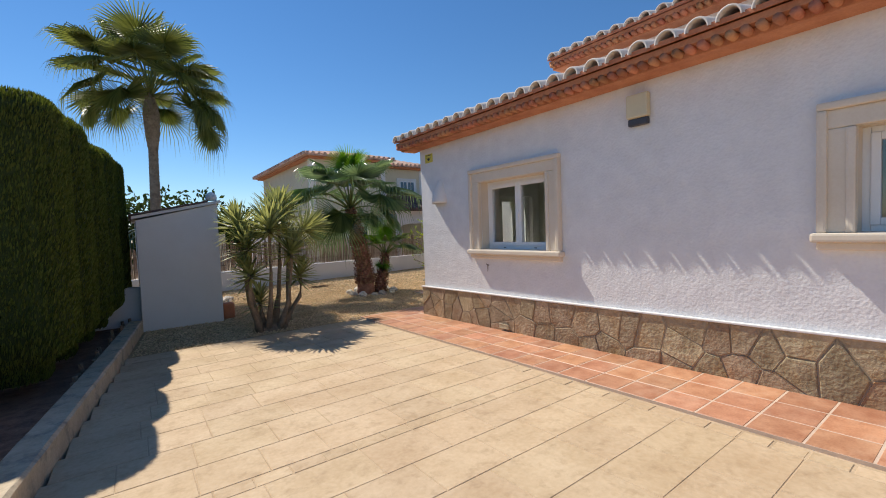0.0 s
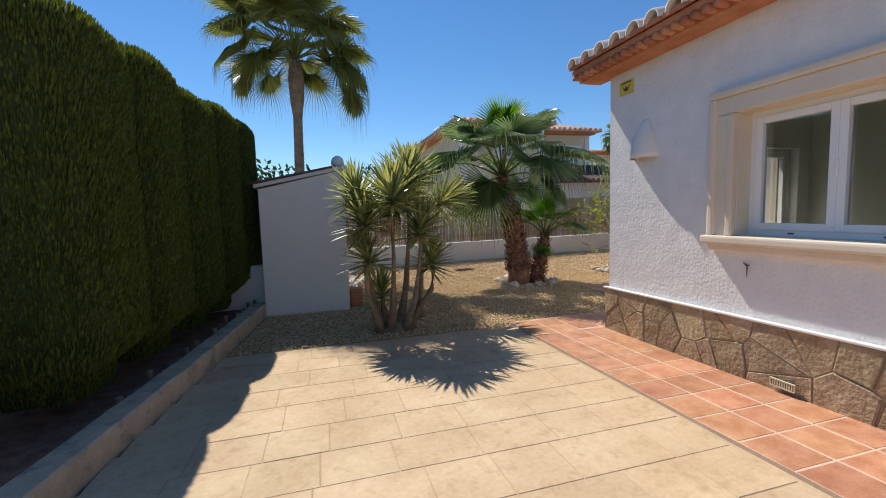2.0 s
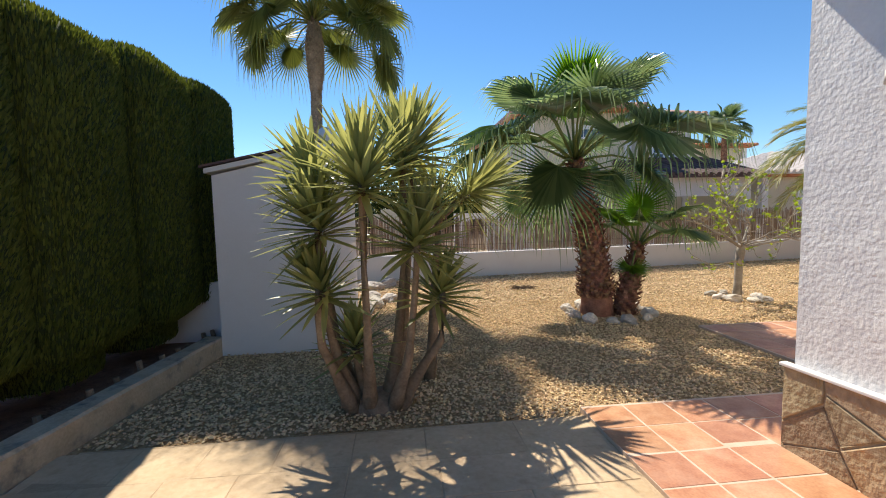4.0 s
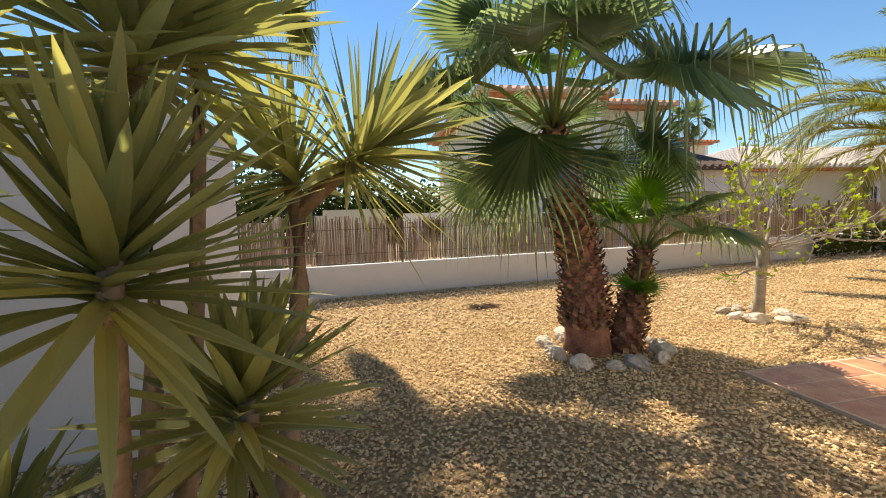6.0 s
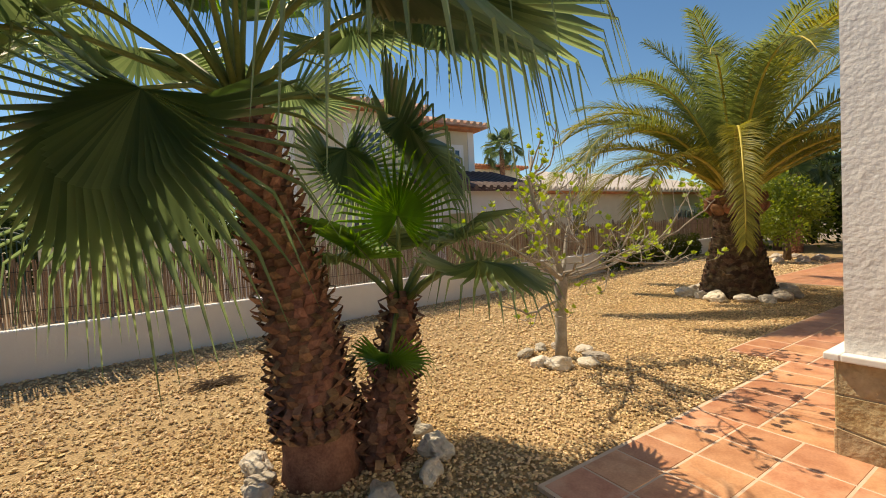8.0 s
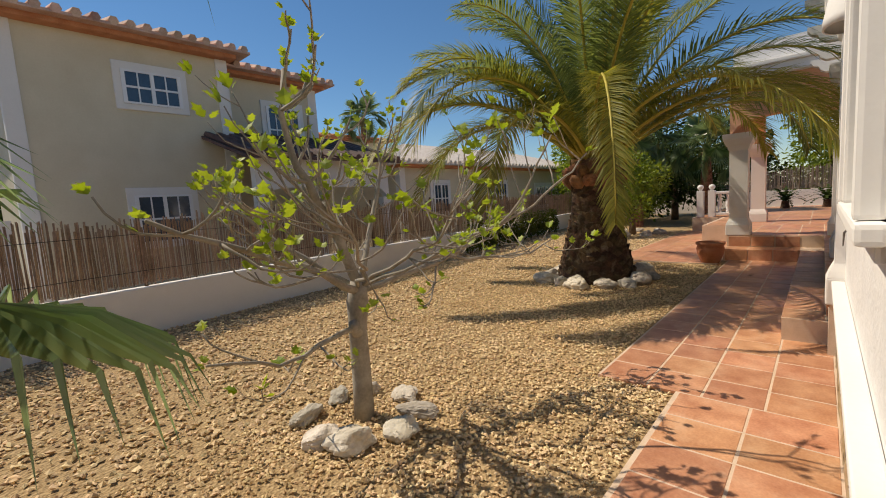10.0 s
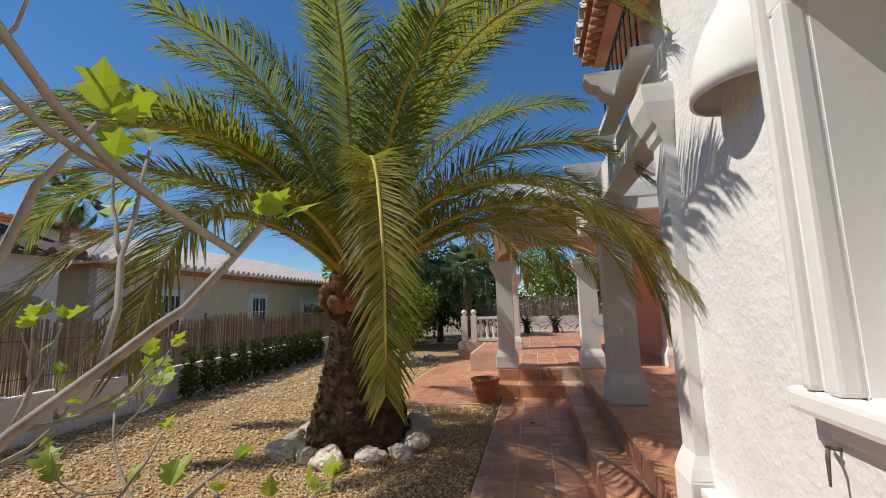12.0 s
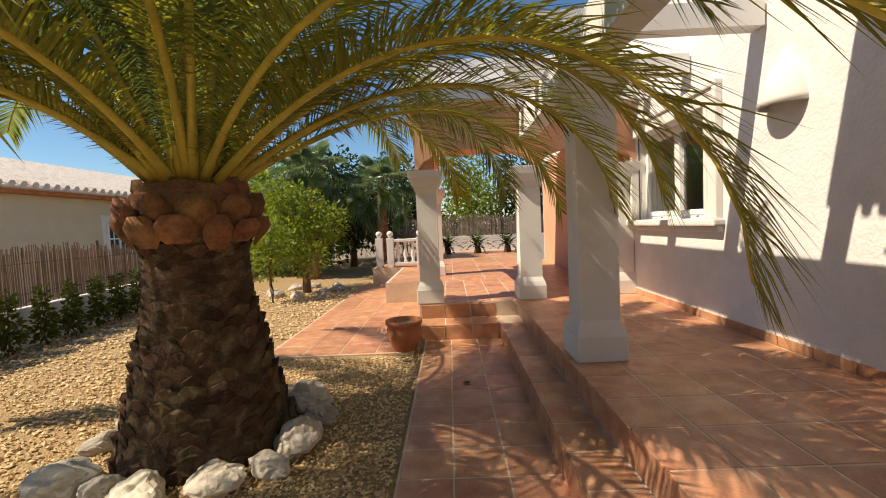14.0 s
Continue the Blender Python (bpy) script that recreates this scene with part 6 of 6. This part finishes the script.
for k in range(3):
    x = 0.50 + k * 0.20
    lathe("baluster", [(0.05, 0), (0.05, 0.05), (0.03, 0.08), (0.065, 0.2), (0.05, 0.31), (0.028, 0.42), (0.05, 0.5), (0.05, 0.55)], SMOOTH, bal, "", 10, (x, 0, 0.13))
wall_mesh("wall_end", SMOOTH, "x", 27.0, 27.2, 2.0, 12.0, -0.3, 1.0, [], None, "low white wall at the end of the terrace")
for k, y in enumerate((8.6, 9.7, 10.8)):
    cy = thing("cycad", "dark green cycad in front of the white end wall", "cycad", (25.6, y, PF), "cycads")
    v, f = [], []
    tube(v, f, [(0, 0, -0.02), (0, 0, 0.25)], [0.14, 0.10], 8)
    soup("stem", v, f, DARKTRUNK, cy)
    rr = random.Random(k)
    v, f = [], []
    for i in range(26):
        az, e = i * 2.4, radians(75 - 60 * i / 26)
        h = Vector((math.cos(az), math.sin(az), 0))
        p = Vector((0, 0, 0.25))
        for q in range(8):
            d = h * math.cos(e) + Vector((0, 0, math.sin(e)))
            n2 = p + d * 0.10
            s = h.cross(Vector((0, 0, 1))) * (0.10 if q < 6 else 0.05)
            j = len(v)
            v += [tuple(p), tuple(p + s + d * 0.04), tuple(n2), tuple(p - s + d * 0.04)]
            f.append((j, j + 1, j + 2, j + 3))
            p = n2
            e -= 0.16
    soup("fronds", v, f, PINE, cy)
pot = thing("flower_pot", "round terracotta pot filled with pebbles on the path edge", "pot", (15.15, 11.30, 0))
lathe("pot_body", [(0.13, 0.0), (0.15, 0.03), (0.20, 0.16), (0.215, 0.26), (0.20, 0.31), (0.225, 0.33), (0.225, 0.37), (0.19, 0.37), (0.185, 0.31), (0.01, 0.30)], POT, pot, "", 24)
v, f = [], []
rr = random.Random(5)
for _ in range(90):
    a, q = rr.uniform(0, 6.28), rr.random() ** 0.5 * 0.16
    bx, by, s = q * math.cos(a), q * math.sin(a), rr.uniform(0.012, 0.024)
    j = len(v)
    v += [(bx + s, by, 0.31), (bx, by + s, 0.31), (bx - s, by, 0.31), (bx, by - s, 0.31), (bx, by, 0.31 + s * 0.8)]
    f += [(j, j + 1, j + 4), (j + 1, j + 2, j + 4), (j + 2, j + 3, j + 4), (j + 3, j, j + 4)]
soup("pebbles", v, f, ROCK, pot)["kind"] = "stuff"
v, f = [], []
fig_leaf_at(v, f, Vector((13.9, 10.59, 0.03)), Vector((1, 0.2, 0.1)), 0.09, random.Random(3))
tagged(soup("dry_leaf", v, f, DARKBARK), "single dry brown leaf lying on the path", "leaf")

# ---------- paving pieces and cladding stones ----------
def slab_mesh(name, w, d, t, mat, bev=0.006):
    """A slab with softened upper edges, origin at its lower centre."""
    b = bev
    v = [(sx * w / 2, sy * d / 2, 0) for sx, sy in ((-1, -1), (1, -1), (1, 1), (-1, 1))]
    v += [(sx * w / 2, sy * d / 2, t - b) for sx, sy in ((-1, -1), (1, -1), (1, 1), (-1, 1))]
    v += [(sx * (w / 2 - b), sy * (d / 2 - b), t) for sx, sy in ((-1, -1), (1, -1), (1, 1), (-1, 1))]
    f = [(8, 9, 10, 11)]
    for o in (0, 4):
        f += [(o + k, o + (k + 1) % 4, o + 4 + (k + 1) % 4, o + 4 + k) for k in range(4)]
    me = bpy.data.meshes.new(name)
    me.from_pydata(v, [], f)
    me.materials.append(mat)
    return me


def lay(name, me, parent, x, y, z, tilt=0.25, rx=0.0):
    ob = new(name, me)
    ob.parent = parent
    ob.matrix_world = pose(x, y, z + rnd(-0.0008, 0.0008), rx + rnd(-tilt, tilt), rnd(-tilt, tilt), rnd(-0.3, 0.3))


G = 0.011
def tile_field(parent, x0, x1, y0, y1, nx, ny, z, sloped=False, mat=TERRA):
    w, d = (x1 - x0) / nx, (y1 - y0) / ny
    me = slab_mesh("tile", w - G, d - G, 0.022, mat, 0.004)
    for i in range(nx):
        for j in range(ny):
            x, y = x0 + (i + 0.5) * w, y0 + (j + 0.5) * d
            lay("tile", me, parent, x, y, (slope(y) if sloped else 0) + z, 0.12, -math.degrees(0.02) if sloped and y < 8.1 else 0)


tile_field(strip_bed, 3.828, WX - 0.035, -1.6, 8.58, 3, 32, 0.011, True)
tile_field(strip_bed, WX - 0.035, GX - 0.03, HY + 0.04, 8.58, 9, 2, 0.011)
tile_field(path_bed, 6.28, GX - 0.03, 8.64, 10.53, 5, 6, -0.006)
tile_field(path_bed, GX - 0.03, 9.49, NY + 0.04, 10.53, 5, 2, -0.006)
tile_field(path_bed, 9.49, 10.99, NY + 0.04, 10.08, 5, 1, -0.006)
tile_field(path_bed, 9.49, 15.46, 10.08, 11.06, 18, 3, -0.006)
tile_field(porch_step, 11.0, 15.46, 9.81, 10.10, 13, 1, S1 - 0.022)
tile_field(porch_step, 15.46, 15.88, 10.10, 11.16, 1, 3, S1 - 0.022)
tile_field(porch_floor, 10.73, 15.9, 8.12, 9.82, 14, 5, PF - 0.022)
tile_field(porch_floor, 15.9, 18.3, 8.12, 11.15, 7, 9, PF - 0.022)
tile_field(porch_floor, 18.3, 26.9, 8.12, 11.95, 13, 6, PF - 0.022)
tile_field(porch_floor, 21.3, 26.9, 11.95, 12.75, 9, 1, PF - 0.022)
tile_field(side_bed, 15.02, 21.28, 11.2, 12.98, 15, 4, -0.010)
# riser tiles
me = slab_mesh("riser_tile", 0.325, 0.175, 0.012, TERRA, 0.003)
for k in range(13):
    for y, z in ((10.086, 0.095), (9.798, S1 + 0.095)):
        ob = new("riser_tile", me)
        ob.parent = porch_step
        ob.matrix_world = pose(11.32 + k * 0.3315, y, z, -90, 0, 0)
for k in range(3):
    for x, z in ((15.474, 0.095), (15.904, S1 + 0.095)):
        ob = new("riser_tile", me)
        ob.parent = porch_step
        ob.matrix_world = pose(x, 10.28 + k * 0.345, z, 90, 0, -90)
# skirting tiles along the porch wall
me = slab_mesh("skirting_tile", 0.325, 0.08, 0.012, TERRA, 0.003)
skirt = tagged(boxpart("skirting", (11.12, 8.095, PF), (16.4, 8.104, PF + 0.082), GROUT, None, "", 0), "terracotta skirting along the porch wall", "skirting", "", "structure")
for k in range(16):
    ob = new("skirting_tile", me)
    ob.parent = skirt
    ob.matrix_world = pose(11.3 + k * 0.3315, 8.103, PF + 0.042, -90, 0, 0)

# drive slabs in rows of changing depth
r = random.Random(9)
cache = {}
y = 8.50
row = 0
depths = [0.38, 0.36, 0.40, 0.38, 0.42]
while y > -3.0:
    d = depths[row % 5]
    if abs(y - 4.1) < 0.35 and row and "band" not in cache:
        cache["band"] = 1
        d = 0.13
        step = [0.22]
    else:
        step = [0.40, 0.44, 0.46, 0.52, 0.62]
    yc = y - d / 2
    x1 = 3.805
    if yc < 4.6:
        # border of small setts along the tiled path
        n = max(1, int(round(d / 0.21)))
        mes = cache.setdefault(("sett", d), slab_mesh("sett", 0.125, d / n - 0.012, 0.02, SLAB, 0.005))
        for q in range(n):
            lay("sett", mes, drive, x1 - 0.065, y - (q + 0.5) * d / n, slope(yc) - 0.0125, 0.2, -math.degrees(0.02))
        x1 -= 0.135
    x0 = kerb_x(yc) + 0.01
    while x1 - x0 > 0.05:
        w = r.choice(step)
        if x1 - w - x0 < 0.3:
            w = round(x1 - x0, 2)
        key = (round(w, 2), round(d, 2))
        if key not in cache:
            cache[key] = slab_mesh("slab", w - 0.004, d - 0.004, 0.02, SLAB, 0.004)
        lay("slab", cache[key], drive, x1 - w / 2, yc, slope(yc) - 0.0125, 0.08, -math.degrees(0.02) if yc < 8.1 else 0)
        x1 -= w
    y -= d
    row += 1


# irregular cladding stones from a cut-up plane
def crazy_paving(s0, s1, z0, z1, cell, seed):
    r = random.Random(seed)
    pts = []
    nx, nz = max(1, int((s1 - s0) / cell)), max(1, int((z1 - z0) / cell + 0.5))
    for i in range(nx):
        for j in range(nz):
            if r.random() < 0.16:
                continue
            pts.append((s0 + (i + 0.5 + r.uniform(-0.5, 0.5)) * (s1 - s0) / nx, z0 + (j + 0.5 + r.uniform(-0.46, 0.46)) * (z1 - z0) / nz))
    out = []
    for a in pts:
        poly = [(s0, z0), (s1, z0), (s1, z1), (s0, z1)]
        for b in pts:
            if b is a or abs(b[0] - a[0]) > cell * 4:
                continue
            mx, mz, nxx, nzz = (a[0] + b[0]) / 2, (a[1] + b[1]) / 2, b[0] - a[0], b[1] - a[1]
            g = 0.006 * math.hypot(nxx, nzz)
            res = []
            for k in range(len(poly)):
                p, q = poly[k], poly[(k + 1) % len(poly)]
                dp = (p[0] - mx) * nxx + (p[1] - mz) * nzz + g
                dq = (q[0] - mx) * nxx + (q[1] - mz) * nzz + g
                if dp <= 0:
                    res.append(p)
                if dp * dq < 0:
                    t = dp / (dp - dq)
                    res.append((p[0] + (q[0] - p[0]) * t, p[1] + (q[1] - p[1]) * t))
            poly = res
            if len(poly) < 3:
                break
        if len(poly) >= 3:
            out.append(poly)
    return out, r


def clad(parent, axis, face, sgn, s0, s1, z0, z1, seed, sloped=False, cell=0.22):
    polys, r = crazy_paving(s0, s1, z0, z1, cell, seed)
    for poly in polys:
        cs, cz = sum(p[0] for p in poly) / len(poly), sum(p[1] for p in poly) / len(poly)
        t = r.uniform(0.005, 0.013)
        v = []
        n = len(poly)
        for k, depth in ((1.0, 0.0), (0.985, t * 0.8), (0.93, t)):
            for s, z in poly:
                ss, zz = cs + (s - cs) * k, cz + (z - cz) * k + (slope(s) if sloped else 0)
                c = face + sgn * (depth + (r.uniform(-0.004, 0.004) if depth else 0))
                v.append((c, ss, zz) if axis == "x" else (ss, c, zz))
        f = [tuple(range(2 * n, 3 * n))]
        for o in (0, n):
            f += [(o + k, o + (k + 1) % n, o + n + (k + 1) % n, o + n + k) for k in range(n)]
        soup("stone", v, f, STONE, parent)


clad(band_front, "x", WX - 0.03, -1, -1.5, HY + 0.03, 0.0, 0.53, 1, True)
clad(band_wing, "y", HY + 0.03, 1, WX - 0.03, GX - 0.05, 0.0, 0.53, 2)
clad(band_garden, "y", NY + 0.03, 1, GX - 0.03, 10.63, 0.0, 0.56, 3)
clad(band_return, "x", GX - 0.03, -1, HY + 0.06, NY + 0.03, 0.0, 0.56, 4)
